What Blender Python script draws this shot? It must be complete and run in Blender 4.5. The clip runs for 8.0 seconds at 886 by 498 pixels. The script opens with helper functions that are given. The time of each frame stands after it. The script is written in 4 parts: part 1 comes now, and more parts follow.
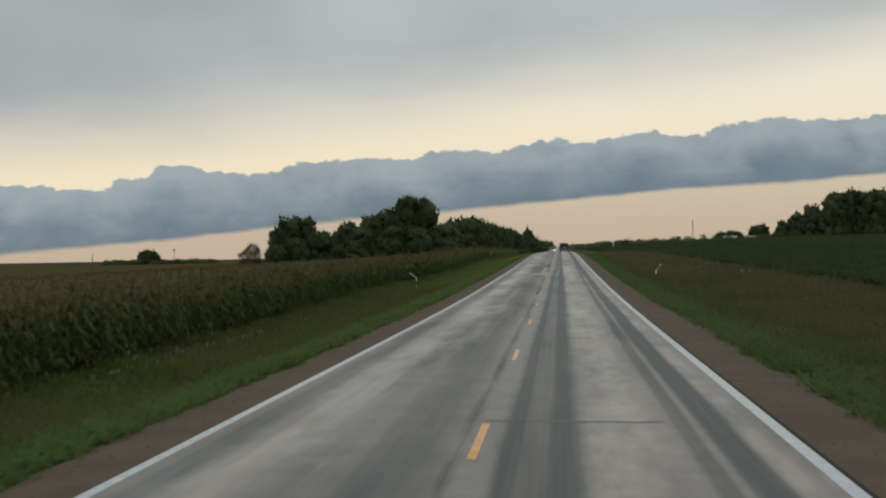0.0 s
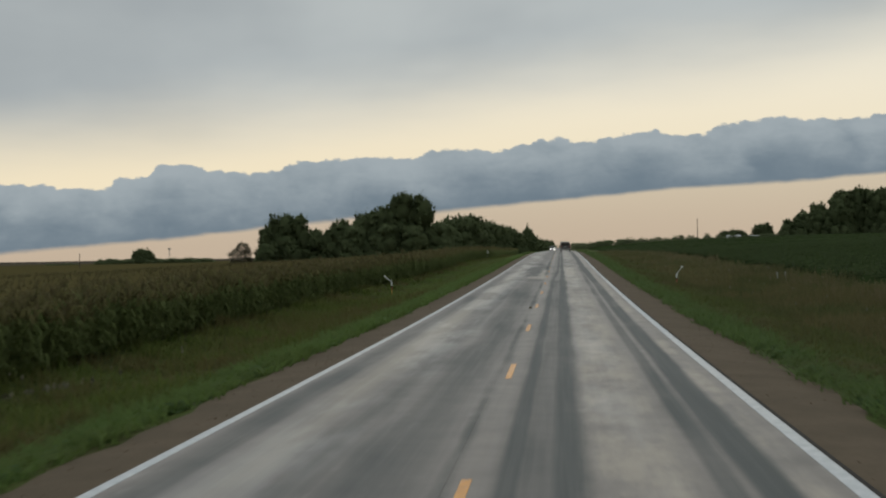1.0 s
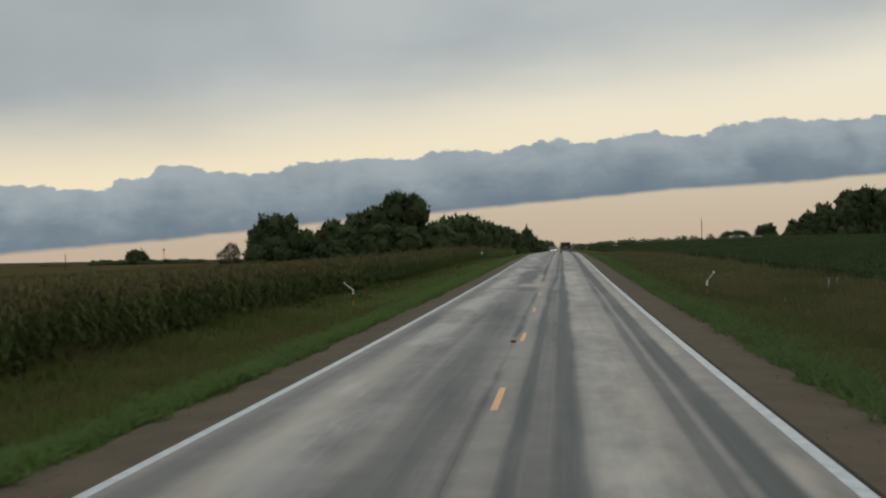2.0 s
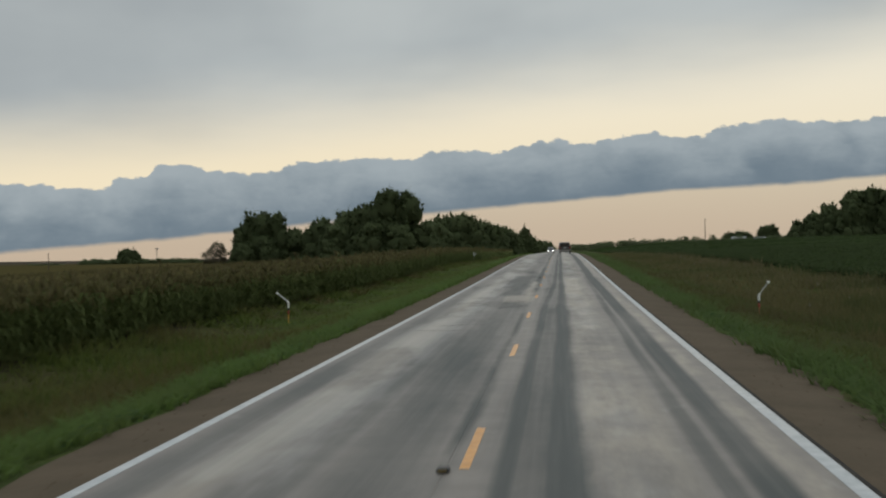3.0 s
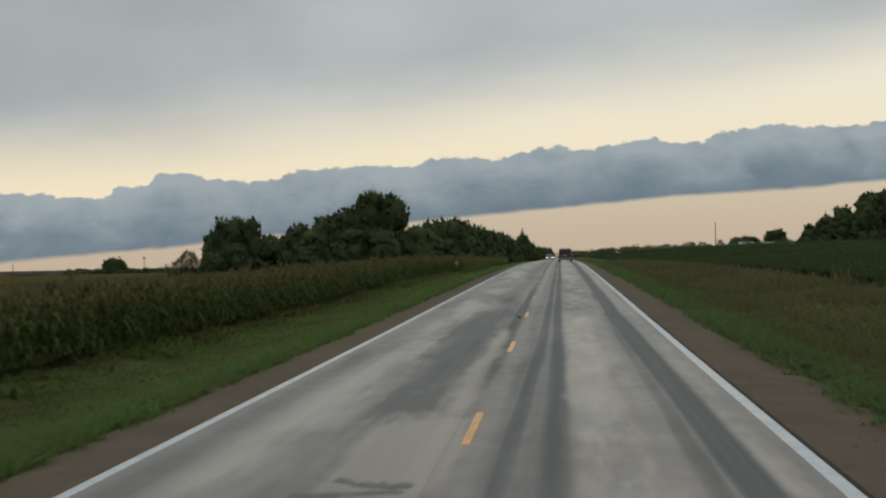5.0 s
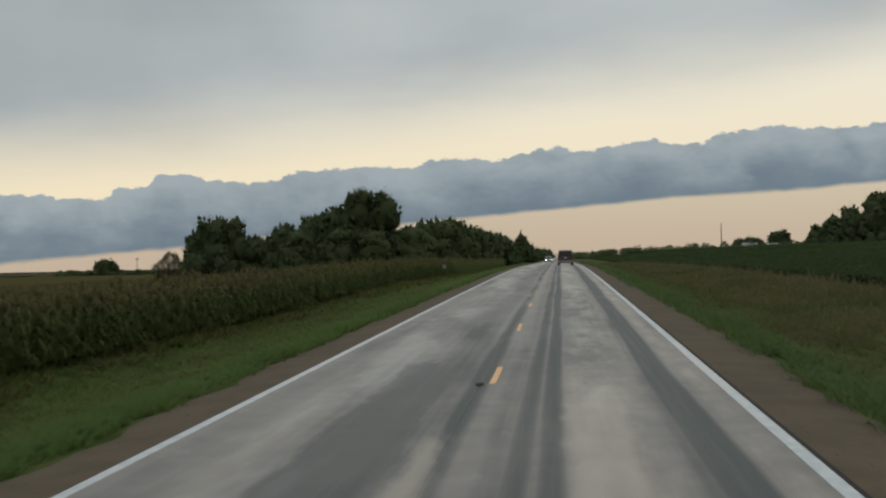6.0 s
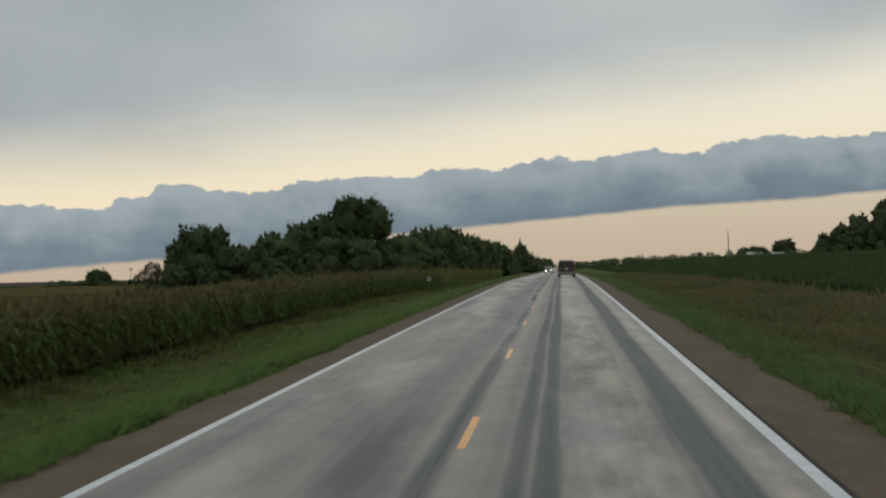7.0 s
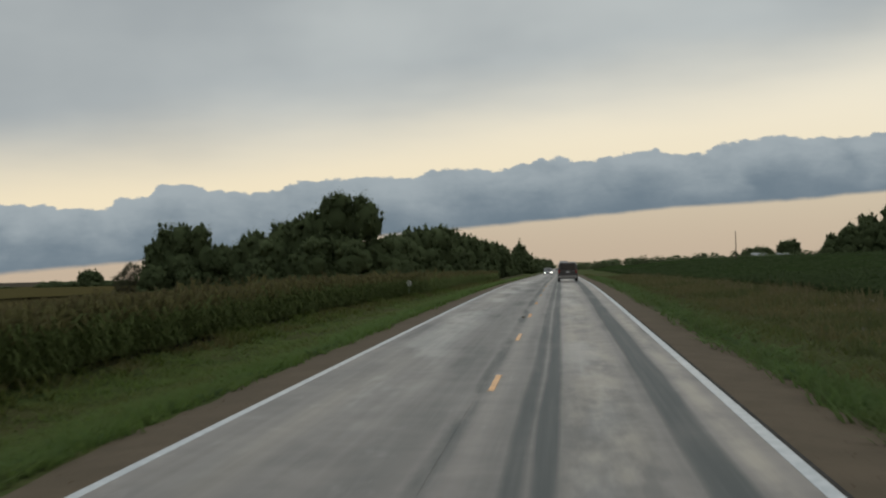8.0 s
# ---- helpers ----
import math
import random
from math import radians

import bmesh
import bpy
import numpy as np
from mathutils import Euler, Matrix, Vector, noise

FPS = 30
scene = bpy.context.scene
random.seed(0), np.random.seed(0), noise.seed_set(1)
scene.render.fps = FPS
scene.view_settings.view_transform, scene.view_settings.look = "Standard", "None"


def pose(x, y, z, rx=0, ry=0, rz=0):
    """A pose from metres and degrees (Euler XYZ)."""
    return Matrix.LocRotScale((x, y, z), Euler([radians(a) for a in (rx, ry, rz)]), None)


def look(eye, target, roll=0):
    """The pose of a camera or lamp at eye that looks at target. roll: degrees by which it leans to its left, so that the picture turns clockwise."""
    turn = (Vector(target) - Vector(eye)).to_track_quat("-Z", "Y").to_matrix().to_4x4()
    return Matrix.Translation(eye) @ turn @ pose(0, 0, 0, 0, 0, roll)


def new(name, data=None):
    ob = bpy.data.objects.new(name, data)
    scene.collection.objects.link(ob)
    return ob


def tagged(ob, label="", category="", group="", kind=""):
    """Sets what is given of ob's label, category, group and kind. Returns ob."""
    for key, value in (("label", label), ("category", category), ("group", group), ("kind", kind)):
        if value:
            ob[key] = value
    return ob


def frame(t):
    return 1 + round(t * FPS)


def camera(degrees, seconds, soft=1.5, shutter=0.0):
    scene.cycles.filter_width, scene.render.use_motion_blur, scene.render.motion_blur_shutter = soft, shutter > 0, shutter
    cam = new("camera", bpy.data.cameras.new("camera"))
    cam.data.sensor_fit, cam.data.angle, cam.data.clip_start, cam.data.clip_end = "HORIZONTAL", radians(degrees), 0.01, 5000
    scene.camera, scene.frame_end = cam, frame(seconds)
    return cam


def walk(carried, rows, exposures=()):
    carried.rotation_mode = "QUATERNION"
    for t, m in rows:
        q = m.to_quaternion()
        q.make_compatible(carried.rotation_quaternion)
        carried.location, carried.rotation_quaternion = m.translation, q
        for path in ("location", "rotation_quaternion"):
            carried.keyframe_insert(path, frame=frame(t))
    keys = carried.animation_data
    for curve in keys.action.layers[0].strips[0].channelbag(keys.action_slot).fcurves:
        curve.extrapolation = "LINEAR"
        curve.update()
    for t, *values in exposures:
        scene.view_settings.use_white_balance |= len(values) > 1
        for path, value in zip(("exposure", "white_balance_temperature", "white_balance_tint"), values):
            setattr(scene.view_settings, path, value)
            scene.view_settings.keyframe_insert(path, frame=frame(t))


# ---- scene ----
cam = camera(39.73, 8.0, soft=2.1, shutter=0.3)
ROWS = [
    (0.0, 0.947, 1.795, 2.247, 5.478, 0.209, 1.022),
    (0.5, 0.894, 9.890, 2.246, 5.484, 0.194, 0.933),
    (1.0, 0.900, 18.006, 2.245, 5.503, 0.172, 0.992),
    (1.5, 0.904, 26.239, 2.246, 5.529, 0.201, 1.061),
    (3.0, 0.927, 51.575, 2.293, 5.456, 0.220, 0.784),
    (3.5, 0.929, 60.182, 2.327, 5.470, 0.294, 0.874),
    (4.0, 0.950, 69.146, 2.408, 5.487, 0.418, 0.915),
    (4.5, 1.020, 77.737, 2.486, 5.484, 0.520, 1.110),
    (6.0, 1.082, 104.804, 2.766, 5.468, 0.607, 1.100),
    (6.5, 1.103, 113.905, 2.866, 5.511, 0.859, 1.092),
    (7.0, 1.135, 122.863, 2.975, 5.501, 1.053, 1.155),
    (7.5, 1.163, 131.690, 3.100, 5.512, 0.991, 1.177),
    (8.0, 1.153, 140.974, 3.232, 5.525, 1.074, 1.104),
]
walk(cam, [(t, pose(x, y, z, 90 + pitch, roll, yaw)) for t, x, y, z, yaw, pitch, roll in ROWS])

# ---------------------------------------------------------------- sky, sun
world = bpy.data.worlds.new("evening_sky")
scene.world = world
world.use_nodes = True
WN, WL = world.node_tree.nodes, world.node_tree.links
WN.clear()


def wmath(op, a, b=None, c=None, clamp=False):
    n = WN.new("ShaderNodeMath")
    n.operation, n.use_clamp = op, clamp
    for i, v in enumerate((a, b, c)):
        if v is None:
            continue
        if isinstance(v, (int, float)):
            n.inputs[i].default_value = v
        else:
            WL.new(v, n.inputs[i])
    return n.outputs[0]


def wnoise(vec, scale, detail=5.0, rough=0.55):
    n = WN.new("ShaderNodeTexNoise")
    n.noise_dimensions = "3D"
    n.inputs["Scale"].default_value, n.inputs["Detail"].default_value, n.inputs["Roughness"].default_value = scale, detail, rough
    WL.new(vec, n.inputs["Vector"])
    return n.outputs["Fac"]


def wcells(vec, scale):
    n = WN.new("ShaderNodeTexVoronoi")
    n.feature = "SMOOTH_F1"
    n.inputs["Scale"].default_value, n.inputs["Smoothness"].default_value = scale, 0.35
    WL.new(vec, n.inputs["Vector"])
    return n.outputs["Distance"]


def wmix(fac, a, b):
    n = WN.new("ShaderNodeMix")
    n.data_type = "RGBA"
    for i, v in ((0, fac), (6, a), (7, b)):
        if isinstance(v, tuple):
            n.inputs[i].default_value = (*v, 1)
        elif isinstance(v, (int, float)):
            n.inputs[i].default_value = v
        else:
            WL.new(v, n.inputs[i])
    return n.outputs[2]


def wstep(v, lo, hi):
    n = WN.new("ShaderNodeMapRange")
    n.interpolation_type = "SMOOTHSTEP"
    WL.new(v, n.inputs[0])
    for i, q in ((1, lo), (2, hi), (3, 0.0), (4, 1.0)):
        n.inputs[i].default_value = q
    return n.outputs[0]


def srgb(r, g, b):
    return tuple(((c / 255 + 0.055) / 1.055) ** 2.4 if c > 10 else c / 255 / 12.92 for c in (r, g, b))


coord = WN.new("ShaderNodeTexCoord")
sep = WN.new("ShaderNodeSeparateXYZ")
WL.new(coord.outputs["Generated"], sep.inputs[0])
azim = wmath("ARCTAN2", sep.outputs[0], sep.outputs[1])
elev = wmath("MULTIPLY", wmath("ARCSINE", sep.outputs[2]), 57.2958)
comb = WN.new("ShaderNodeCombineXYZ")
WL.new(wmath("MULTIPLY", azim, 57.2958), comb.inputs[0])
WL.new(wmath("MULTIPLY", elev, 1.5), comb.inputs[1])
flat = comb.outputs[0]
comb2 = WN.new("ShaderNodeCombineXYZ")
WL.new(wmath("MULTIPLY", azim, 57.2958), comb2.inputs[0])
WL.new(wmath("MULTIPLY", elev, 4.0), comb2.inputs[1])
streak = comb2.outputs[0]
swing = wmath("SINE", wmath("ADD", azim, 0.096))
n_big = wmath("SUBTRACT", wnoise(flat, 0.16, 3.0), 0.5)
n_puff = wmath("SUBTRACT", wnoise(flat, 0.9, 8.0, 0.62), 0.5)
# shelf cloud: billowed upper edge, straighter base
CREST = [(-25.3, 3.4), (-23.2, 3.3), (-22.4, 3.15), (-20.9, 3.14), (-20.4, 3.55), (-18.9, 3.7), (-18.7, 4.1), (-18.2, 4.2), (-16.6, 4.15), (-15.4, 3.94), (-13.9, 3.83), (-12.9, 4.08), (-12.5, 4.34), (-10.2, 4.44), (-8.9, 4.61), (-6.6, 4.47), (-6, 4.78), (-3.9, 4.84), (-2.9, 4.61), (-2.2, 4.86), (-0.5, 5.24), (1.3, 5.08), (2.3, 5.21), (3, 5.4), (4.5, 5.4), (5.7, 5.25), (7, 5.36), (7.6, 5.64), (8.9, 5.82), (10.5, 5.82), (12.4, 5.63), (14.5, 5.71)]
crest = WN.new("ShaderNodeFloatCurve")
curve = crest.mapping.curves[0]
for k, (deg, up) in enumerate(CREST):
    spot = ((deg + 30) / 50, up / 10)
    if k < 2:
        curve.points[k].location = spot
    else:
        curve.points.new(*spot)
for p in curve.points:
    p.handle_type = "VECTOR"
crest.mapping.update()
azdeg = wmath("MULTIPLY", azim, 57.2958)
WL.new(wmath("MULTIPLY_ADD", azdeg, 0.02, 0.6), crest.inputs["Value"])
in_curve = wmath("MULTIPLY", wstep(azdeg, -30.0, -25.6), wstep(wmath("MULTIPLY", azdeg, -1.0), -19.0, -14.8))
far_crest = wmath("ADD", wmath("MULTIPLY_ADD", swing, 3.9, 4.6), wmath("MULTIPLY", n_big, 1.6))
near_crest = wmath("MULTIPLY", crest.outputs[0], 10.0)
base_crest = wmath("ADD", far_crest, wmath("MULTIPLY", in_curve, wmath("SUBTRACT", near_crest, far_crest)))
n_fluff = wmath("SUBTRACT", wnoise(flat, 3.1, 4.0, 0.6), 0.5)
# rounded heads along the crest
heads = wmath("MULTIPLY", wmath("SUBTRACT", 0.48, wcells(flat, 1.15)), 0.30)
heads = wmath("ADD", heads, wmath("MULTIPLY", wmath("SUBTRACT", 0.46, wcells(flat, 2.9)), 0.16))
top_edge = wmath("ADD", base_crest, wmath("ADD", heads, wmath("ADD", wmath("MULTIPLY", n_puff, 0.28), wmath("MULTIPLY", n_fluff, 0.26))))
n_base = wmath("SUBTRACT", wnoise(streak, 0.22, 4.0, 0.55), 0.5)
low_edge = wmath("ADD", wmath("MULTIPLY_ADD", swing, 4.4, 1.93), wmath("ADD", wmath("MULTIPLY", n_puff, 0.16), wmath("MULTIPLY", n_base, 0.3)))
low_edge = wmath("SUBTRACT", low_edge, wmath("ADD", wmath("MULTIPLY", wstep(azdeg, 3.0, 13.0), 0.25), wmath("MULTIPLY", wstep(wmath("MULTIPLY", azdeg, -1.0), 11.0, 19.0), 0.16)))
in_cloud = wmath("MULTIPLY", wstep(wmath("SUBTRACT", top_edge, elev), -0.03, 0.09), wstep(wmath("SUBTRACT", elev, low_edge), -0.10, 0.16))
depth_in = wmath("DIVIDE", wmath("SUBTRACT", elev, low_edge), wmath("SUBTRACT", top_edge, low_edge), clamp=True)
shade = wmath("ADD", depth_in, wmath("MULTIPLY", wmath("SUBTRACT", wmath("MULTIPLY_ADD", wnoise(flat, 0.30, 5.0, 0.52), 0.55, wmath("MULTIPLY", wnoise(streak, 0.22, 6.0, 0.55), 0.45)), 0.5), 1.7))
# folds and rolls in the body of the cloud
warp = WN.new("ShaderNodeVectorMath")
warp.operation = "ADD"
warped = WN.new("ShaderNodeCombineXYZ")
WL.new(wmath("MULTIPLY", wmath("SUBTRACT", wnoise(flat, 0.35, 3.0), 0.5), 4.5), warped.inputs[0])
WL.new(wmath("MULTIPLY", wmath("SUBTRACT", wnoise(flat, 0.5, 3.0), 0.5), 3.5), warped.inputs[1])
WL.new(flat, warp.inputs[0])
WL.new(warped.outputs[0], warp.inputs[1])
folds = wmath("SUBTRACT", wnoise(warp.outputs[0], 0.42, 6.0, 0.56), 0.5)
lumps = wmath("SUBTRACT", 0.42, wcells(warp.outputs[0], 0.55))
shade = wmath("ADD", shade, wmath("ADD", wmath("MULTIPLY", folds, 0.7), wmath("MULTIPLY", lumps, 0.2)))
cloud_col = wmix(wstep(shade, -0.15, 1.15), srgb(110, 125, 136), srgb(160, 170, 175))
# clear strip under and over the shelf, upper overcast deck
under = wmix(wstep(elev, 0.0, 4.5), srgb(198, 179, 157), srgb(211, 197, 172))
over = wmix(wstep(elev, 3.0, 9.0), srgb(245, 230, 198), srgb(242, 234, 213))
clear = wmix(wstep(wmath("SUBTRACT", elev, low_edge), 0.2, 1.2), under, over)
nishita = WN.new("ShaderNodeTexSky")
nishita.sky_type, nishita.sun_disc = "NISHITA", False
nishita.sun_elevation, nishita.sun_rotation = radians(64), radians(-32)
sky_s = WN.new("ShaderNodeVectorMath")
sky_s.operation = "SCALE"
WL.new(nishita.outputs[0], sky_s.inputs[0])
sky_s.inputs["Scale"].default_value = 0.05
clear = wmix(0.95, sky_s.outputs[0], clear)
deck_edge = wmath("ADD", wmath("MULTIPLY_ADD", swing, 6.0, 7.6), wmath("MULTIPLY", wmath("SUBTRACT", wnoise(streak, 0.07, 4.0, 0.5), 0.5), 2.2))
deck_tone = wmath("ADD", wmath("MULTIPLY", wnoise(streak, 0.06, 3.0, 0.45), 0.4), wmath("MULTIPLY", wnoise(flat, 0.07, 4.0, 0.5), 0.8))
deck_tone = wmath("ADD", deck_tone, wmath("MULTIPLY", wmath("SUBTRACT", wstep(azdeg, -21.0, -8.0), 0.6), 0.22))
deck_col = wmix(wstep(deck_tone, 0.36, 0.84), srgb(160, 167, 170), srgb(185, 191, 191))
sky_col = wmix(wstep(wmath("SUBTRACT", elev, deck_edge), -2.7, 2.3), clear, deck_col)
sky_col = wmix(in_cloud, sky_col, cloud_col)
# an overcast deck is brighter overhead than near the horizon
gain = WN.new("ShaderNodeVectorMath")
gain.operation = "SCALE"
WL.new(sky_col, gain.inputs[0])
WL.new(wmath("MULTIPLY_ADD", wstep(elev, 16.0, 75.0), 0.9, 1.0), gain.inputs["Scale"])
sky_col = gain.outputs[0]
bg = WN.new("ShaderNodeBackground")
WL.new(sky_col, bg.inputs["Color"])
bg.inputs["Strength"].default_value = 1.0
wout = WN.new("ShaderNodeOutputWorld")
WL.new(bg.outputs[0], wout.inputs[0])

sun = new("sun", bpy.data.lights.new("sun", "SUN"))
sun.data.energy, sun.data.angle, sun.data.color = 0.5, radians(80), (1.0, 0.94, 0.86)
sun.matrix_world = look((-10, 16, 40), (0, 0, 0))

# ---------------------------------------------------------------- materials
RNG = np.random.default_rng(7)


class Mat:
    """A procedural material on world-size coordinates."""

    def __init__(self, name, rough=0.8, spec=0.5, metal=0.0):
        self.m = bpy.data.materials.new(name)
        self.m.use_nodes = True
        self.n, self.l = self.m.node_tree.nodes, self.m.node_tree.links
        self.b = self.n["Principled BSDF"]
        self.b.inputs["Roughness"].default_value = rough
        self.b.inputs["Specular IOR Level"].default_value = spec
        self.b.inputs["Metallic"].default_value = metal
        self.pos = self.n.new("ShaderNodeNewGeometry").outputs["Position"]

    def put(self, v, sock):
        if isinstance(v, tuple):
            sock.default_value = (*v, 1) if len(v) == 3 and len(sock.default_value) == 4 else v
        elif isinstance(v, (int, float)):
            sock.default_value = v
        else:
            self.l.new(v, sock)

    def math(self, op, a, b=0.0, c=0.0, clamp=False):
        n = self.n.new("ShaderNodeMath")
        n.operation, n.use_clamp = op, clamp
        for i, v in enumerate((a, b, c)):
            self.put(v, n.inputs[i])
        return n.outputs[0]

    def scaled(self, s):
        n = self.n.new("ShaderNodeVectorMath")
        n.operation = "MULTIPLY"
        self.l.new(self.pos, n.inputs[0])
        n.inputs[1].default_value = s
        return n.outputs[0]

    def noise(self, s, detail=4.0, rough=0.6, vec=None):
        n = self.n.new("ShaderNodeTexNoise")
        n.inputs["Scale"].default_value, n.inputs["Detail"].default_value, n.inputs["Roughness"].default_value = s, detail, rough
        self.l.new(vec if vec is not None else self.pos, n.inputs["Vector"])
        return n.outputs["Fac"]

    def step(self, v, lo, hi, a=0.0, b=1.0):
        n = self.n.new("ShaderNodeMapRange")
        n.interpolation_type = "SMOOTHSTEP"
        for i, q in enumerate((v, lo, hi, a, b)):
            self.put(q, n.inputs[i])
        return n.outputs[0]

    def mix(self, f, a, b):
        n = self.n.new("ShaderNodeMix")
        n.data_type = "RGBA"
        for i, v in ((0, f), (6, a), (7, b)):
            self.put(v, n.inputs[i])
        return n.outputs[2]

    def random(self):
        return self.n.new("ShaderNodeObjectInfo").outputs["Random"]

    def island(self):
        return self.n.new("ShaderNodeNewGeometry").outputs["Random Per Island"]

    def xyz(self):
        n = self.n.new("ShaderNodeSeparateXYZ")
        self.l.new(self.pos, n.inputs[0])
        return n.outputs

    def colour(self, v):
        self.put(v, self.b.inputs["Base Color"])
        return self

    def roughness(self, v):
        self.put(v, self.b.inputs["Roughness"])
        return self

    def bump(self, v, strength=0.3, dist=0.02):
        n = self.n.new("ShaderNodeBump")
        n.inputs["Strength"].default_value, n.inputs["Distance"].default_value = strength, dist
        self.l.new(v, n.inputs["Height"])
        self.l.new(n.outputs[0], self.b.inputs["Normal"])
        return self

    def glow(self, col, s):
        self.put(col, self.b.inputs["Emission Color"])
        self.b.inputs["Emission Strength"].default_value = s
        return self


def speckled(name, a, b, scale=6.0, rough=0.8, bump=0.0, metal=0.0, spec=0.5):
    m = Mat(name, rough, spec, metal)
    m.colour(m.mix(m.step(m.noise(scale, 5.0), 0.3, 0.7), a, b))
    m.roughness(m.step(m.noise(scale * 2.3), 0.2, 0.8, max(0.03, rough - 0.08), min(1, rough + 0.08)))
    if bump:
        m.bump(m.noise(scale * 4), bump)
    return m.m


def leafy(name, dark, light, dry=None, scale=0.25, rough=0.75, mass=False, spec=0.1):
    """Foliage: tone by clump and by patch of the land."""
    m = Mat(name, rough, 0.0 if mass else spec)
    tone = m.island() if not mass else m.math("ADD", m.math("MULTIPLY", m.noise(2.2, 6.0, 0.7), 0.7), m.math("MULTIPLY", m.noise(0.15, 3.0), 0.3))
    c = m.mix(tone if not mass else m.step(tone, 0.35, 0.65), dark, light)
    if dry:
        c = m.mix(m.step(m.noise(scale, 4.0), 0.42, 0.62), c, dry)
    m.colour(c)
    if not mass:
        thin = m.n.new("ShaderNodeBsdfTranslucent")
        m.l.new(c, thin.inputs["Color"])
        both = m.n.new("ShaderNodeMixShader")
        both.inputs[0].default_value = 0.5
        m.l.new(m.b.outputs[0], both.inputs[1])
        m.l.new(thin.outputs[0], both.inputs[2])
        m.l.new(both.outputs[0], m.n["Material Output"].inputs["Surface"])
    return m.m


# wet old concrete: tyre tracks, dried patches with painted sky sheen, fine grain
def road_surface():
    m = Mat("wet_pavement", 0.4, 0.32)
    x, y, z = m.xyz()
    wob = m.math("MULTIPLY", m.math("SUBTRACT", m.noise(0.05, 2.0), 0.5), 0.16)
    xs = m.math("ADD", x, wob)
    sway = m.math("ADD", x, m.math("MULTIPLY", m.math("SUBTRACT", m.noise(1.0, 3.0, 0.5, m.scaled((0.25, 0.045, 1.0))), 0.5), 1.9))

    def band(centre, half, soft, line=None):
        return m.step(m.math("ABSOLUTE", m.math("SUBTRACT", xs if line is None else line, centre)), m.math("SUBTRACT", half, soft), m.math("ADD", half, soft), 1.0, 0.0)
    long_grain = m.noise(1.0, 5.0, 0.6, m.scaled((1.6, 0.05, 1.0)))
    fine_long = m.noise(1.0, 4.0, 0.6, m.scaled((7.0, 0.12, 1.0)))
    patch = m.noise(1.0, 4.0, 0.55, m.scaled((0.55, 0.09, 1.0)))
    late = m.step(y, 85.0, 125.0)
    wet = m.math("MAXIMUM", m.math("MULTIPLY", band(0.36, 0.13, 0.09, m.math("SUBTRACT", xs, m.math("MULTIPLY", late, 0.27))), m.step(late, 0.0, 1.0, 0.95, 0.88)), band(0.95, m.step(late, 0.0, 1.0, 0.21, 0.14), m.step(late, 0.0, 1.0, 0.14, 0.09)))
    wet = m.math("MAXIMUM", wet, m.math("MULTIPLY", band(0.66, 0.46, 0.16), m.step(late, 0.0, 1.0, 0.58, 0.35)))
    wet = m.math("MAXIMUM", wet, m.math("MULTIPLY", band(2.46, 0.12, 0.07), m.step(late, 0.0, 1.0, 0.7, 0.3)))
    shift = m.math("ADD", xs, m.math("MULTIPLY", late, 0.15))
    wet = m.math("MAXIMUM", wet, band(2.87, m.step(late, 0.0, 1.0, 0.20, 0.24), 0.09, shift))
    wet = m.math("MAXIMUM", wet, m.math("MULTIPLY", band(2.7, 0.36, 0.14), 0.26))
    wet = m.math("MAXIMUM", wet, m.math("MULTIPLY", band(-0.98, 0.52, 0.46, sway), m.step(late, 0.0, 1.0, 0.68, 0.5)))
    wet = m.math("MAXIMUM", wet, m.math("MULTIPLY", band(-2.0, 1.5, 0.4), 0.22))
    wet = m.math("MAXIMUM", wet, m.math("MULTIPLY", band(-0.27, m.step(late, 0.0, 1.0, 0.08, 0.15), 0.12), m.step(m.noise(1.0, 5.0, 0.6, m.scaled((1.2, 0.14, 1.0))), 0.36, 0.6, 0.35, 0.95)))
    wet = m.math("MAXIMUM", wet, m.math("MULTIPLY", band(-3.15, 0.28, 0.2), m.step(late, 0.0, 1.0, 0.6, 0.3)))
    wet = m.math("MAXIMUM", wet, m.math("MULTIPLY", band(-1.75, 0.3, 0.3), m.step(late, 0.0, 1.0, 0.5, 0.1)))
    wet = m.math("MULTIPLY", wet, m.step(patch, 0.3, 0.5, 0.7, 1.0))
    wet = m.math("ADD", wet, m.step(m.math("ADD", m.math("MULTIPLY", patch, 0.7), m.math("MULTIPLY", long_grain, 0.3)), 0.48, 0.66, 0.0, 0.40), clamp=True)
    wet = m.math("MULTIPLY", wet, m.step(fine_long, 0.2, 0.6, 0.84, 1.0))
    dry = m.mix(m.step(m.noise(1.3, 6.0), 0.3, 0.7), (0.133, 0.117, 0.104), (0.194, 0.171, 0.150))
    grain = m.noise(45.0, 3.0)
    dry = m.mix(m.step(grain, 0.35, 0.75, 0.0, 0.35), dry, (0.12, 0.115, 0.11))
    scuff = m.noise(1.0, 5.0, 0.7, m.scaled((2.2, 0.9, 1.0)))
    dry = m.mix(m.step(scuff, 0.58, 0.72, 0.0, 0.4), dry, (0.33, 0.315, 0.29))
    # thin water film that mirrors the low sky
    film = m.math("MAXIMUM", band(-2.3, 0.6, 0.5, sway), m.math("MULTIPLY", band(1.55, 0.35, 0.35), 0.8))
    film = m.math("MULTIPLY", film, m.step(m.noise(1.0, 4.0, 0.6, m.scaled((0.6, 0.12, 1.0))), 0.40, 0.62))
    # cream patches between the wheel tracks: dried pavement plus sky reflection put into colour
    between = m.math("MAXIMUM", band(1.66, 0.50, 0.22), band(3.2, 0.14, 0.1))
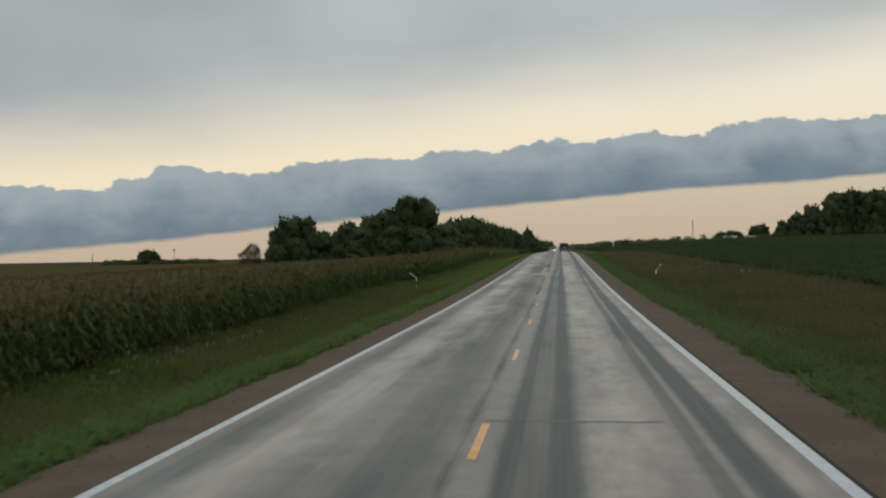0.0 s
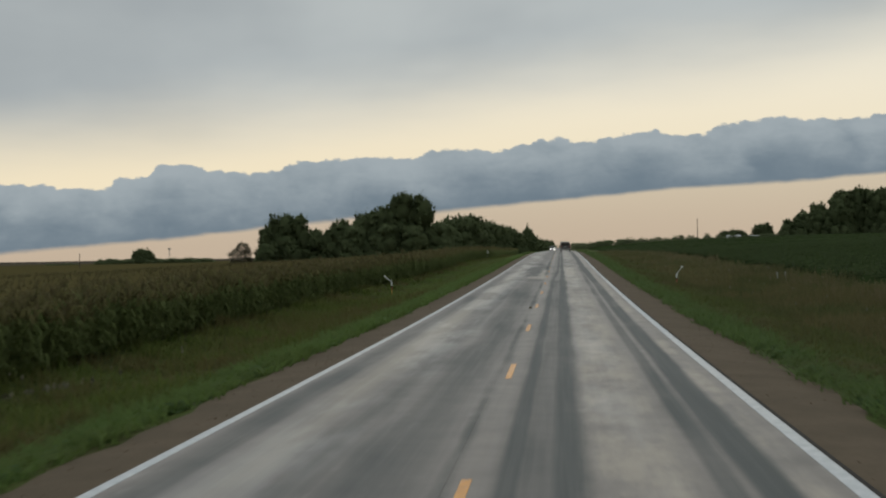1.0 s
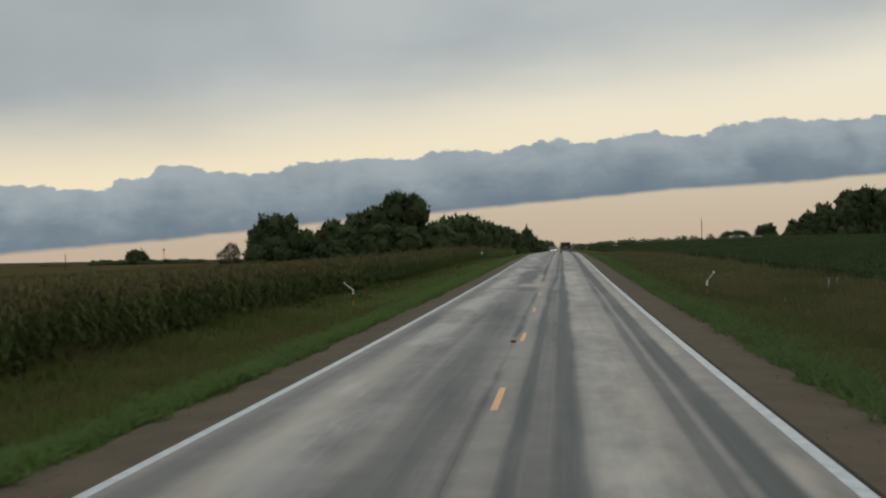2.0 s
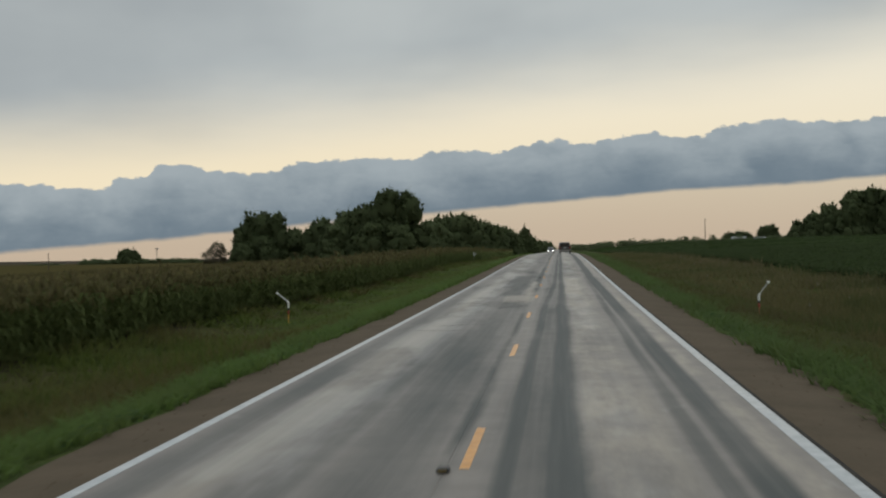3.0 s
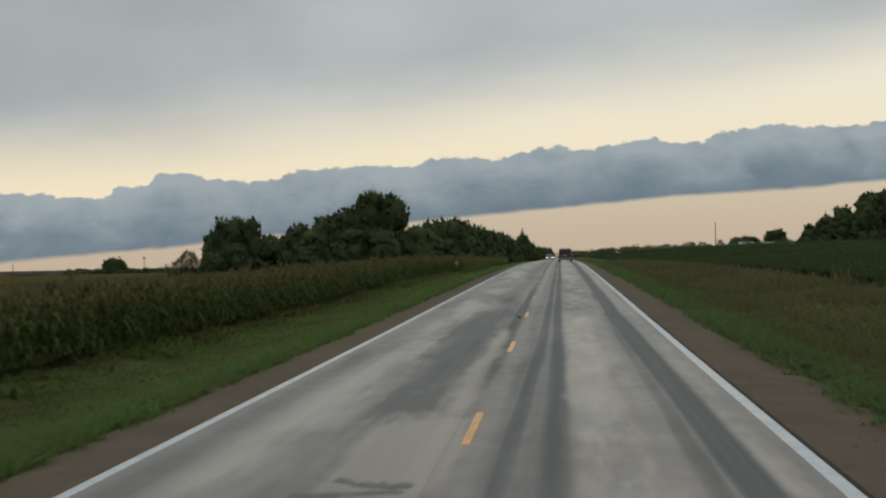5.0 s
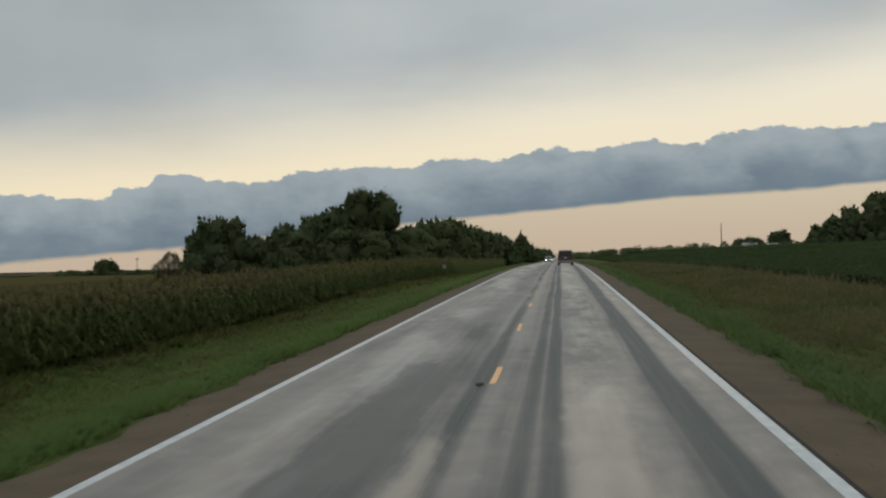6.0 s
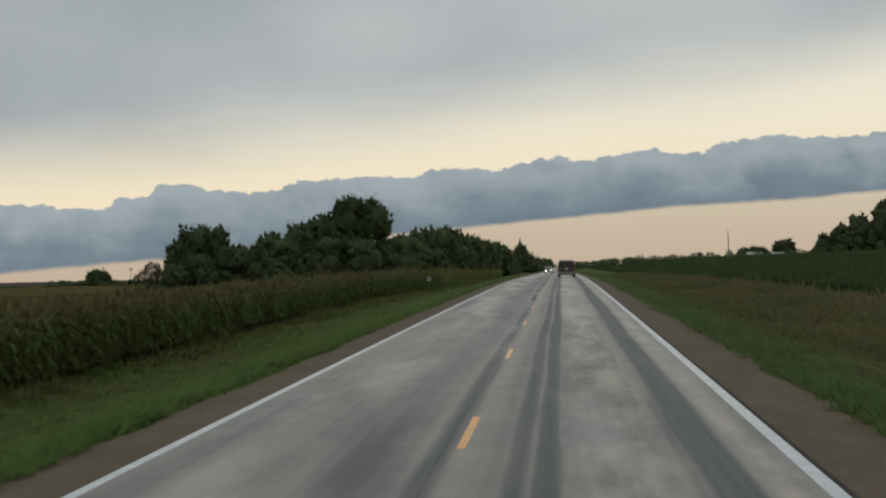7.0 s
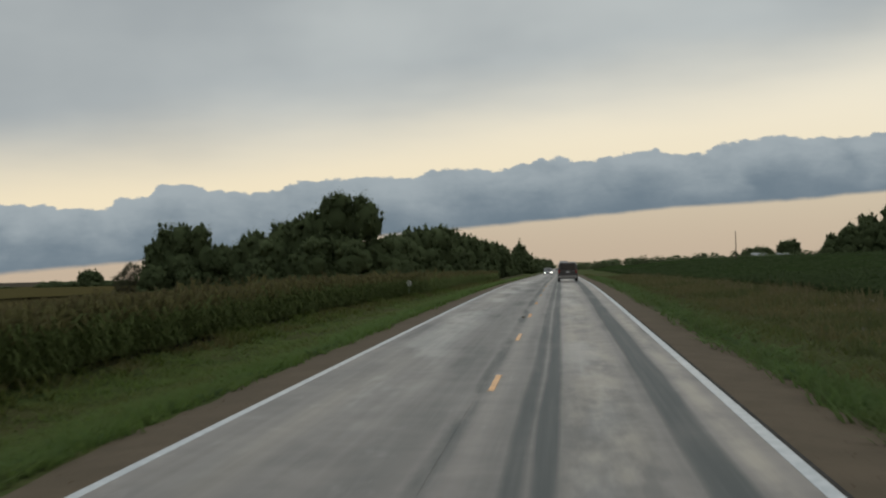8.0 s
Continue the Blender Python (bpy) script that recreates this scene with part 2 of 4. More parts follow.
    blot = m.noise(1.0, 7.0, 0.68, m.scaled((1.1, 0.28, 1.0)))
    cream = m.math("MULTIPLY", between, m.step(blot, 0.40, 0.64))
    ribbon_l = m.noise(1.0, 4.0, 0.5, m.scaled((0.9, 0.035, 1.0)))
    cream = m.math("MAXIMUM", cream, m.math("MULTIPLY", band(-2.55, 0.28, 0.34), m.math("MULTIPLY", m.step(ribbon_l, 0.35, 0.6, 0.25, 1.0), m.step(late, 0.0, 1.0, 1.0, 0.5))))
    # damp and dried stains around the cracked slabs; cream ones paint in sky reflection
    ragged = m.math("SUBTRACT", m.noise(1.0, 6.0, 0.65, m.scaled((1.3, 0.35, 1.0))), 0.5)
    along = m.math("ADD", y, m.math("MULTIPLY", ragged, 7.0))
    across = m.math("ADD", x, m.math("MULTIPLY", ragged, 0.7))

    def stain(cx, cy, hx, hy):
        return m.math("MULTIPLY", band(cx, hx, 0.12, across), band(cy, hy, 1.0, along))
    for q in ((1.52, 113, 0.40, 10), (-0.75, 100, 0.6, 2.4), (-0.42, 111, 0.2, 8)):
        cream = m.math("MAXIMUM", cream, m.math("MULTIPLY", stain(*q), 0.9))
    for q in ((-1.2, 104.5, 0.45, 2.2), (-1.3, 120, 0.6, 9), (-0.75, 94.6, 0.45, 1.0)):
        damp = stain(*q)
        wet = m.math("MAXIMUM", wet, m.math("MULTIPLY", damp, 0.75))
        cream = m.math("MULTIPLY", cream, m.math("SUBTRACT", 1.0, damp))
    wet = m.math("MAXIMUM", wet, m.math("MULTIPLY", stain(1.6, 145, 0.6, 17), 0.45))
    dry = m.mix(m.math("MULTIPLY", cream, 0.75), dry, (0.315, 0.275, 0.222))
    wet = m.math("MULTIPLY", wet, m.math("SUBTRACT", 1.0, m.math("MULTIPLY", cream, 0.6)))
    m.colour(m.mix(wet, dry, (0.037, 0.044, 0.043)))
    m.put(m.step(film, 0.0, 1.0, 0.27, 0.75), m.b.inputs["Specular IOR Level"])
    m.roughness(m.math("ADD", m.math("SUBTRACT", m.step(wet, 0.0, 1.0, 0.42, 0.56), m.math("MULTIPLY", film, 0.13)), m.step(fine_long, 0.3, 0.7, -0.015, 0.02)))
    m.bump(m.math("ADD", m.noise(25.0, 3.0), m.math("MULTIPLY", m.noise(1.2, 3.0), 2.0)), 0.06, 0.01)
    return m.m


def gravel_surface():
    m = Mat("damp_gravel", 0.95, 0.1)
    v = m.n.new("ShaderNodeTexVoronoi")
    v.inputs["Scale"].default_value = 28.0
    m.l.new(m.pos, v.inputs["Vector"])
    c = m.mix(m.step(m.noise(0.8, 5.0), 0.3, 0.7), (0.080, 0.063, 0.043), (0.100, 0.078, 0.054))
    c = m.mix(m.step(m.noise(14.0, 4.0), 0.45, 0.75, 0.0, 0.3), c, (0.042, 0.031, 0.023))
    m.colour(c)
    m.bump(m.math("ADD", v.outputs["Distance"], m.noise(30.0, 3.0)), 0.25, 0.006)
    return m.m


def turf_surface():
    m = Mat("verge_turf", 1.0, 0.05)
    c = m.mix(m.step(m.noise(0.5, 5.0), 0.35, 0.65), (0.034, 0.050, 0.014), (0.062, 0.080, 0.022))
    c = m.mix(m.step(m.noise(0.12, 4.0), 0.45, 0.65, 0.0, 0.7), c, (0.060, 0.052, 0.024))
    m.colour(c)
    m.bump(m.noise(9.0, 5.0), 0.8, 0.08)
    return m.m


def soil_surface():
    m = Mat("field_soil", 1.0, 0.05)
    m.colour(m.mix(m.step(m.noise(0.7, 5.0), 0.3, 0.7), (0.030, 0.024, 0.016), (0.055, 0.045, 0.028)))
    m.bump(m.noise(5.0, 5.0), 0.6, 0.06)
    return m.m


ROAD_M, GRAVEL_M, TURF_M, SOIL_M = road_surface(), gravel_surface(), turf_surface(), soil_surface()
WHITE_M = speckled("worn_white_paint", (0.30, 0.33, 0.35), (0.44, 0.465, 0.48), 5.0, 0.45, 0.1)
YELLOW_M = speckled("worn_yellow_paint", (0.46, 0.188, 0.009), (0.62, 0.268, 0.016), 5.0, 0.45, 0.1, 0.0, 0.3)
for wet_paint, film_w in ((WHITE_M, 0.2), (YELLOW_M, 0.38)):
    film_in = wet_paint.node_tree.nodes["Principled BSDF"].inputs
    film_in["Coat Weight"].default_value, film_in["Coat Roughness"].default_value, film_in["Coat IOR"].default_value = film_w, 0.12, 1.33
TAR_M = speckled("tar_and_wet_streak", (0.045, 0.046, 0.046), (0.10, 0.098, 0.095), 9.0, 0.6)
CORN_M = leafy("corn_leaf", (0.098, 0.126, 0.046), (0.120, 0.148, 0.056), spec=0.03)
CORN_TOP_M = leafy("corn_top_leaf", (0.102, 0.098, 0.042), (0.124, 0.114, 0.050), spec=0.03)
TASSEL_M = leafy("corn_tassel", (0.098, 0.087, 0.042), (0.122, 0.105, 0.052))
# smooth canopy sheet: missing shade between corn plants is put into its darker colour
SHADED_CANOPY_M = leafy("corn_canopy", (0.052, 0.047, 0.020), (0.078, 0.066, 0.028), (0.068, 0.058, 0.025), 0.04, mass=True)
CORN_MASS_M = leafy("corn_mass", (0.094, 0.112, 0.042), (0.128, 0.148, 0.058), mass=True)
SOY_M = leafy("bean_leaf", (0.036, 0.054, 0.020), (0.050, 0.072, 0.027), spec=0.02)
# bean mass: shade between the leaves is put into its darker base colour
SOY_MASS_M = leafy("self_shaded_bean_rows", (0.018, 0.029, 0.011), (0.030, 0.044, 0.016), mass=True)
GRASS_M = leafy("verge_grass", (0.082, 0.122, 0.030), (0.112, 0.158, 0.042), (0.100, 0.118, 0.036), 0.3)
EDGE_GRASS_M = leafy("shoulder_grass", (0.084, 0.138, 0.036), (0.116, 0.178, 0.050), (0.098, 0.140, 0.040), 0.3)
MOUND_GRASS_M = leafy("mound_grass", (0.076, 0.122, 0.038), (0.104, 0.156, 0.052), (0.090, 0.124, 0.042), 0.3)
TALL_M = leafy("tall_grass", (0.070, 0.100, 0.022), (0.108, 0.134, 0.036), (0.110, 0.100, 0.040), 0.16)
SLOPE_M = leafy("slope_grass", (0.070, 0.090, 0.028), (0.100, 0.114, 0.040), (0.096, 0.088, 0.040), 0.2)
DRY_M = leafy("dry_grass", (0.104, 0.096, 0.043), (0.142, 0.124, 0.059), (0.078, 0.092, 0.035), 0.12)
FRINGE_M = leafy("seeding_grass", (0.132, 0.114, 0.061), (0.170, 0.144, 0.082), (0.100, 0.102, 0.046), 0.12)
LEAF_M = leafy("broad_leaves", (0.092, 0.118, 0.056), (0.108, 0.136, 0.066), rough=0.75, spec=0.03)
PALE_LEAF_M = leafy("pale_leaves", (0.110, 0.108, 0.066), (0.140, 0.134, 0.084), rough=0.7, spec=0.06)
WEED_M = leafy("weed_leaves", (0.045, 0.090, 0.025), (0.075, 0.125, 0.038))
SEED_M = leafy("seed_heads", (0.12, 0.12, 0.08), (0.20, 0.19, 0.135))
BARK_M = speckled("bark", (0.035, 0.028, 0.020), (0.07, 0.058, 0.045), 3.0, 0.9, 0.4)

# ---------------------------------------------------------------- lie of the land
_ny = np.array([-400, -50, 0, 20, 40, 60, 80, 100, 120, 140, 160, 180, 200, 225, 250, 300, 400, 540, 700, 1000, 5200.])
_nz = np.array([0, 0, 0, 0, 0.01, 0.085, 0.26, 0.465, 0.69, 0.965, 1.22, 1.45, 1.68, 1.89, 2.03, 2.10, 2.18, 2.45, 3.2, 4.3, 4.3])
_fy = np.arange(-400, 5200, 2.0)
_fz = np.convolve(np.pad(np.interp(_fy, _ny, _nz), 9, mode="edge"), np.hanning(21)[1:-1] / np.hanning(21)[1:-1].sum(), mode="valid")


def road_z(y):
    return np.interp(y, _fy, _fz)


def smooth(v, lo, hi):
    t = np.clip((np.asarray(v, float) - lo) / (hi - lo), 0, 1)
    return t * t * (3 - 2 * t)


def wave(x, y, s, k):
    return np.sin(x * s + k) * np.cos(y * s * 0.83 + k * 1.7) + 0.5 * np.sin(x * s * 2.3 + y * s * 1.9 + k * 2.1)


def land(x, y):
    """Height of the ground at x, y."""
    x, y = np.asarray(x, float), np.asarray(y, float)
    p = road_z(y)
    ax = np.abs(x)
    lx = np.array([0, 3.7, 3.9, 4.85, 8.4, 10.6, 11.6, 14.0, 16.0])
    left = np.interp(ax, lx, [-0.07, -0.07, -0.05, -0.12, -0.95, -1.38, -1.38, -1.05, -0.95])
    right = np.interp(ax, [0, 3.7, 3.9, 5.3, 8.2, 10.5, 12.0, 16.0, 20.0], [-0.07, -0.07, -0.05, -0.12, -0.62, -1.05, -1.05, -0.75, -0.8])
    far_l = -0.036 * np.clip(ax - 16, 0, 120) - 0.004 * np.clip(ax - 136, 0, 600) - (p - 0.68 * np.minimum(p, 2.05)) * smooth(ax, 11, 24)
    far_r = (5.2 * (1 - np.exp(-np.clip(ax - 20, 0, 900) / 35)) - 0.008 * np.clip(ax - 80, 0, 150)) * smooth(y, 60, 560) - 0.1 * p * smooth(ax, 12, 20)
    z = p + np.where(x < 0, left + far_l, right + far_r)
    rough = smooth(ax, 5.2, 8.0) * 0.07 * wave(x, y, 0.55, 1.0) + smooth(ax, 20, 60) * 0.25 * wave(x, y, 0.03, 2.0)
    return z + rough


def mesh_from(name, verts, faces, mats, slots=None, flat_shade=False):
    """A mesh from arrays of corners and equal-sided faces."""
    me = bpy.data.meshes.new(name)
    verts, faces = np.asarray(verts, np.float32), np.asarray(faces, np.int32)
    k = faces.shape[1]
    me.vertices.add(len(verts))
    me.vertices.foreach_set("co", verts.ravel())
    me.loops.add(faces.size)
    me.loops.foreach_set("vertex_index", faces.ravel())
    me.polygons.add(len(faces))
    me.polygons.foreach_set("loop_start", np.arange(0, faces.size, k, dtype=np.int32))
    me.polygons.foreach_set("loop_total", np.full(len(faces), k, np.int32))
    if slots is not None:
        me.polygons.foreach_set("material_index", np.asarray(slots, np.int32))
    me.polygons.foreach_set("use_smooth", np.full(len(faces), not flat_shade))
    for m in mats:
        me.materials.append(m)
    me.update(calc_edges=True)
    me.validate()
    return me


def grid_faces(nr, nc):
    i = np.arange(nr - 1)[:, None] * nc + np.arange(nc - 1)[None, :]
    return np.stack([i, i + 1, i + nc + 1, i + nc], -1).reshape(-1, 4)


def rows_along():
    return np.concatenate([np.arange(-350, -20, 15.0), np.arange(-20, 330, 1.0), np.arange(330, 700, 6.0), np.arange(700, 1500, 40.0), np.arange(1500, 4901, 200.0)])


# ---------------------------------------------------------------- ground, road
def build_ground():
    ys = rows_along()
    half_l = [16, 18, 22, 30, 42, 60, 85, 120, 170, 240, 340, 500, 800, 1400, 2400, 4000]
    half_r = [20, 22, 26, 32, 42, 55, 70, 90, 115, 145, 180, 230, 300, 450, 800, 1500, 4000]
    xs = [-v for v in reversed(half_l)] + [-14, -12.8, -11.6, -10.6, -9.6, -8.6, -7.6, -6.6, -5.7, -4.85, -4.4, -3.9, -3.7, 0, 3.7, 3.9, 4.6, 5.12, 5.9, 6.6, 7.4, 8.2, 9.2, 10.5, 12, 14, 16, 18] + half_r
    xs = np.array(xs, float)
    X, Y = np.meshgrid(xs, ys)
    for v in (-4.85, 5.12):
        c = int(np.where(xs == v)[0][0])
        X[:, c] += 0.10 * np.sin(ys * 0.9 + v) + 0.09 * np.sin(ys * 2.3 + 1) + 0.12 * np.sin(ys * 0.21 + v) + RNG.normal(0, 0.05, len(ys))
    Z = land(X, Y)
    mid = (xs[:-1] + xs[1:]) / 2
    slot = np.where((mid > -4.85) & (mid < 5.12), 0, np.where((mid < -14) | (mid > 20), 2, 1))
    ob = new("ground", mesh_from("ground", np.stack([X, Y, Z], -1).reshape(-1, 3), grid_faces(*X.shape), [GRAVEL_M, TURF_M, SOIL_M], np.tile(slot, len(ys) - 1)))
    return tagged(ob, "gravel shoulders, grassy ditches and flat farm fields", "ground", kind="structure")


def strip(name, xs, dz, mats, y0, y1, step=1.0):
    """A long strip of the given cross-section that follows the road's rise."""
    ys = np.concatenate([np.arange(y0, min(y1, 330), step), np.arange(max(330, y0), y1 + 1, 8.0)]) if y1 > 330 else np.linspace(y0, y1, max(2, int((y1 - y0) / step) + 1))
    X, Y = np.meshgrid(np.array(xs, float), ys)
    Z = road_z(Y) + np.array(dz)[None, :]
    return mesh_from(name, np.stack([X, Y, Z], -1).reshape(-1, 3), grid_faces(*X.shape), mats, flat_shade=True)


ground = build_ground()
road = new("road", strip("road", [-3.70, -3.68, -1.9, -0.262, -0.255, -0.245, -0.238, 1.9, 3.68, 3.70], [-0.10, 0, 0, 0, -0.006, -0.006, 0, 0, 0, -0.10], [ROAD_M], -300, 1600))
tagged(road, "wet grey two-lane rural highway pavement with dark tyre tracks", "road", kind="structure")
for lo, hi in ((-3.665, -3.535), (3.51, 3.672)):
    ln = new("edge_line", strip("edge_line", [lo - 0.002, lo, hi, hi + 0.002], [0.0, 0.004, 0.004, 0.0], [WHITE_M], -300, 1600))
    ln.parent = road
EDGE_M = speckled("dark_road_edge", (0.022, 0.021, 0.020), (0.045, 0.042, 0.038), 7.0, 0.95, 0.3, 0.0, 0.1)
edge = new("pavement_edge", strip("pavement_edge", [3.69, 3.70, 3.78, 3.81], [-0.03, -0.012, -0.03, -0.09], [EDGE_M], -300, 900))
edge.parent = road
for i in range(-6, 60):
    y0 = 16.47 + 12.192 * i - 1.38
    d = new("centre_dash", strip("centre_dash", [-0.118, -0.116, -0.012, -0.010], [0.0, 0.004, 0.004, 0.0], [YELLOW_M], y0, y0 + 2.76, step=0.46))
    d.parent = road


# ---------------------------------------------------------------- scattering
def place_copies(template, faces, pos, turn, size, tilt=None):
    t, f, n = np.asarray(template, np.float32), np.asarray(faces, np.int32), len(pos)
    size = np.asarray(size, np.float32)
    if size.ndim == 1:
        size = np.stack([size] * 3, -1)
    v = t[None] * size[:, None, :]
    if tilt is not None:
        v[..., 0] += v[..., 2] * tilt[:, :1]
        v[..., 1] += v[..., 2] * tilt[:, 1:]
    c, s = np.cos(turn)[:, None], np.sin(turn)[:, None]
    w = np.stack([v[..., 0] * c - v[..., 1] * s, v[..., 0] * s + v[..., 1] * c, v[..., 2]], -1) + np.asarray(pos, np.float32)[:, None, :]
    return w.reshape(-1, 3), (f[None] + (np.arange(n) * len(t))[:, None, None]).reshape(-1, f.shape[1])


def scatter(name, template, faces, pos, turn, size, mats, tilt=None, slots=None):
    """Many small copies of one shape joined into one mesh."""
    w, ff = place_copies(template, faces, pos, turn, size, tilt)
    return mesh_from(name, w, ff, mats, np.tile(slots, len(pos)) if slots is not None else None)


# ---------------------------------------------------------------- trees
def cone_between(bm, a, b, ra, rb, sides=7):
    a, b = Vector(a), Vector(b)
    q = (b - a).to_track_quat("Z", "Y")
    ring = [[bm.verts.new(p + q @ Vector((r * math.cos(2 * math.pi * k / sides), r * math.sin(2 * math.pi * k / sides), 0))) for k in range(sides)] for p, r in ((a, ra), (b, rb))]
    for k in range(sides):
        bm.faces.new((ring[0][k], ring[0][(k + 1) % sides], ring[1][(k + 1) % sides], ring[1][k]))


def part(name, bm, material, parent, label=""):
    me = bpy.data.meshes.new(name)
    bmesh.ops.recalc_face_normals(bm, faces=bm.faces)
    bm.to_mesh(me)
    bm.free()
    me.materials.append(material)
    ob = new(name, me)
    ob.parent = parent
    return tagged(ob, label)


LEAF_V = np.array([(-0.5, 0, -0.15), (0, -0.28, 0.1), (0.5, 0, -0.15), (0, 0.28, 0.1)])
LEAF_F = np.array([(0, 1, 3), (1, 2, 3)])
OCTA_V = np.array([(0, 0, 1), (1, 0, 0), (0, 1, 0), (-1, 0, 0), (0, -1, 0), (0, 0, -1.0)])
OCTA_F = np.array([(0, 1, 2), (0, 2, 3), (0, 3, 4), (0, 4, 1), (5, 2, 1), (5, 3, 2), (5, 4, 3), (5, 1, 4)])
_ico = bmesh.new()
bmesh.ops.create_icosphere(_ico, subdivisions=2, radius=1.0)
ICO_V = np.array([v.co[:] for v in _ico.verts])
ICO_F = np.array([[v.index for v in f.verts] for f in _ico.faces])
_ico.free()


def crown_lobes(rng, height, width, low):
    """Uneven lumps of a broad crown: a stack in the middle, side lumps, small tops."""
    w = width / 2
    z0, z1 = height * low, height
    out = []
    for f, r in ((0.28, 0.62), (0.55, 0.66), (0.76, 0.48)):
        out.append((rng.normal(0, 0.08) * w, rng.normal(0, 0.08) * w, z0 + (z1 - z0) * f, r * w, r * w, (z1 - z0) * 0.26))
    for k in range(9):
        a = k * 2.4 + rng.uniform(-0.4, 0.4)
        f = rng.uniform(0.2, 0.72)
        r = w * rng.uniform(0.28, 0.42)
        d = w * (0.98 - 0.35 * f) - r
        out.append((math.cos(a) * d, math.sin(a) * d, z0 + (z1 - z0) * f, r, r, max(r, (z1 - z0) * 0.2) * rng.uniform(0.85, 1.15)))
    for k in range(4):
        a = rng.uniform(0, 6.28)
        r = w * rng.uniform(0.18, 0.28)
        out.append((math.cos(a) * w * 0.34, math.sin(a) * w * 0.34, z1 - r * rng.uniform(0.9, 1.7), r, r, r * 1.25))
    if low <= 0.1:
        for k in range(6):
            a = k * 1.05 + rng.uniform(-0.3, 0.3)
            r = w * rng.uniform(0.34, 0.44)
            out.append((math.cos(a) * w * 0.58, math.sin(a) * w * 0.58, max(r, height * 0.2) * 0.7, r, r, max(r, height * 0.2)))
    return out


def twig_leaves(rng, lobes, q, leaf, per, dense=1.0):
    """Leaves in small upswept sprays that cover the skins of the lumps."""
    L = np.array(lobes)
    spots, axes = [], []
    for k, (cx, cy, cz, rx, ry, rz) in enumerate(L):
        n = max(8, int(4.2 * (rx * ry + rx * rz + ry * rz) / (1.15 * q * q)))
        d = rng.normal(size=(n, 3))
        d /= np.linalg.norm(d, axis=1)[:, None]
        out = 1 + rng.normal(-0.05, 0.08, n) + 0.10 * np.sin(d[:, 0] * 6 + cx) * np.sin(d[:, 2] * 5 + cz + d[:, 1] * 4)
        p = np.array([cx, cy, cz]) + d * out[:, None] * np.array([rx, ry, rz])
        tip = (d[:, 2] > 0.15) & (rng.random(n) < 0.28)
        p[tip] += (d[tip] * 0.5 + np.array([0, 0, 0.6])) * (q * rng.uniform(0.2, 0.9, tip.sum()))[:, None]
        near = (((p[:, None] - L[None, :, :3]) / L[None, :, 3:]) ** 2).sum(-1)
        near[:, k] = 9
        keep = near.min(1) > 0.55
        spots.append(p[keep])
        axes.append(d[keep] * 0.55 + np.array([0, 0, 0.85]))
    p, ax = np.concatenate(spots), np.concatenate(axes)
    ax /= np.linalg.norm(ax, axis=1)[:, None]
    n = len(p)
    size = q * rng.uniform(0.4, 1.25, n)
    # dense heart of each spray
    has = rng.random(n) < 0.55
    hearted = int(has.sum())
    heart = OCTA_V[None] * (dense * rng.uniform(0.26, 0.66, (hearted, 6, 1)) * size[has, None, None])
    heart += ax[has, None] * (OCTA_V[None, :, 2:] * 0.35 * size[has, None, None]) + p[has, None]
    hf = (OCTA_F[None] + (np.arange(hearted) * 6)[:, None, None]).reshape(-1, 3)
    g = rng.normal(size=(n, per, 3))
    g *= (0.35 + 0.4 * rng.random((n, per, 1))) / np.linalg.norm(g, axis=2, keepdims=True)
    up = rng.uniform(-0.5, 0.75, (n, per, 1))
    pts = (p[:, None] + (g + ax[:, None] * up) * size[:, None, None]).reshape(-1, 3)
    pts = pts[pts[:, 2] > 0.1]
    m = len(pts)
    v, f = place_copies(LEAF_V, LEAF_F, pts, rng.uniform(0, 6.28, m), leaf * rng.uniform(0.6, 1.35, m), rng.normal(0, 0.7, (m, 2)))
    heart = heart.reshape(-1, 3)
    heart[:, 2] = np.maximum(heart[:, 2], 0.05)
    return np.concatenate([v, heart]), np.concatenate([f, hf + len(v)])


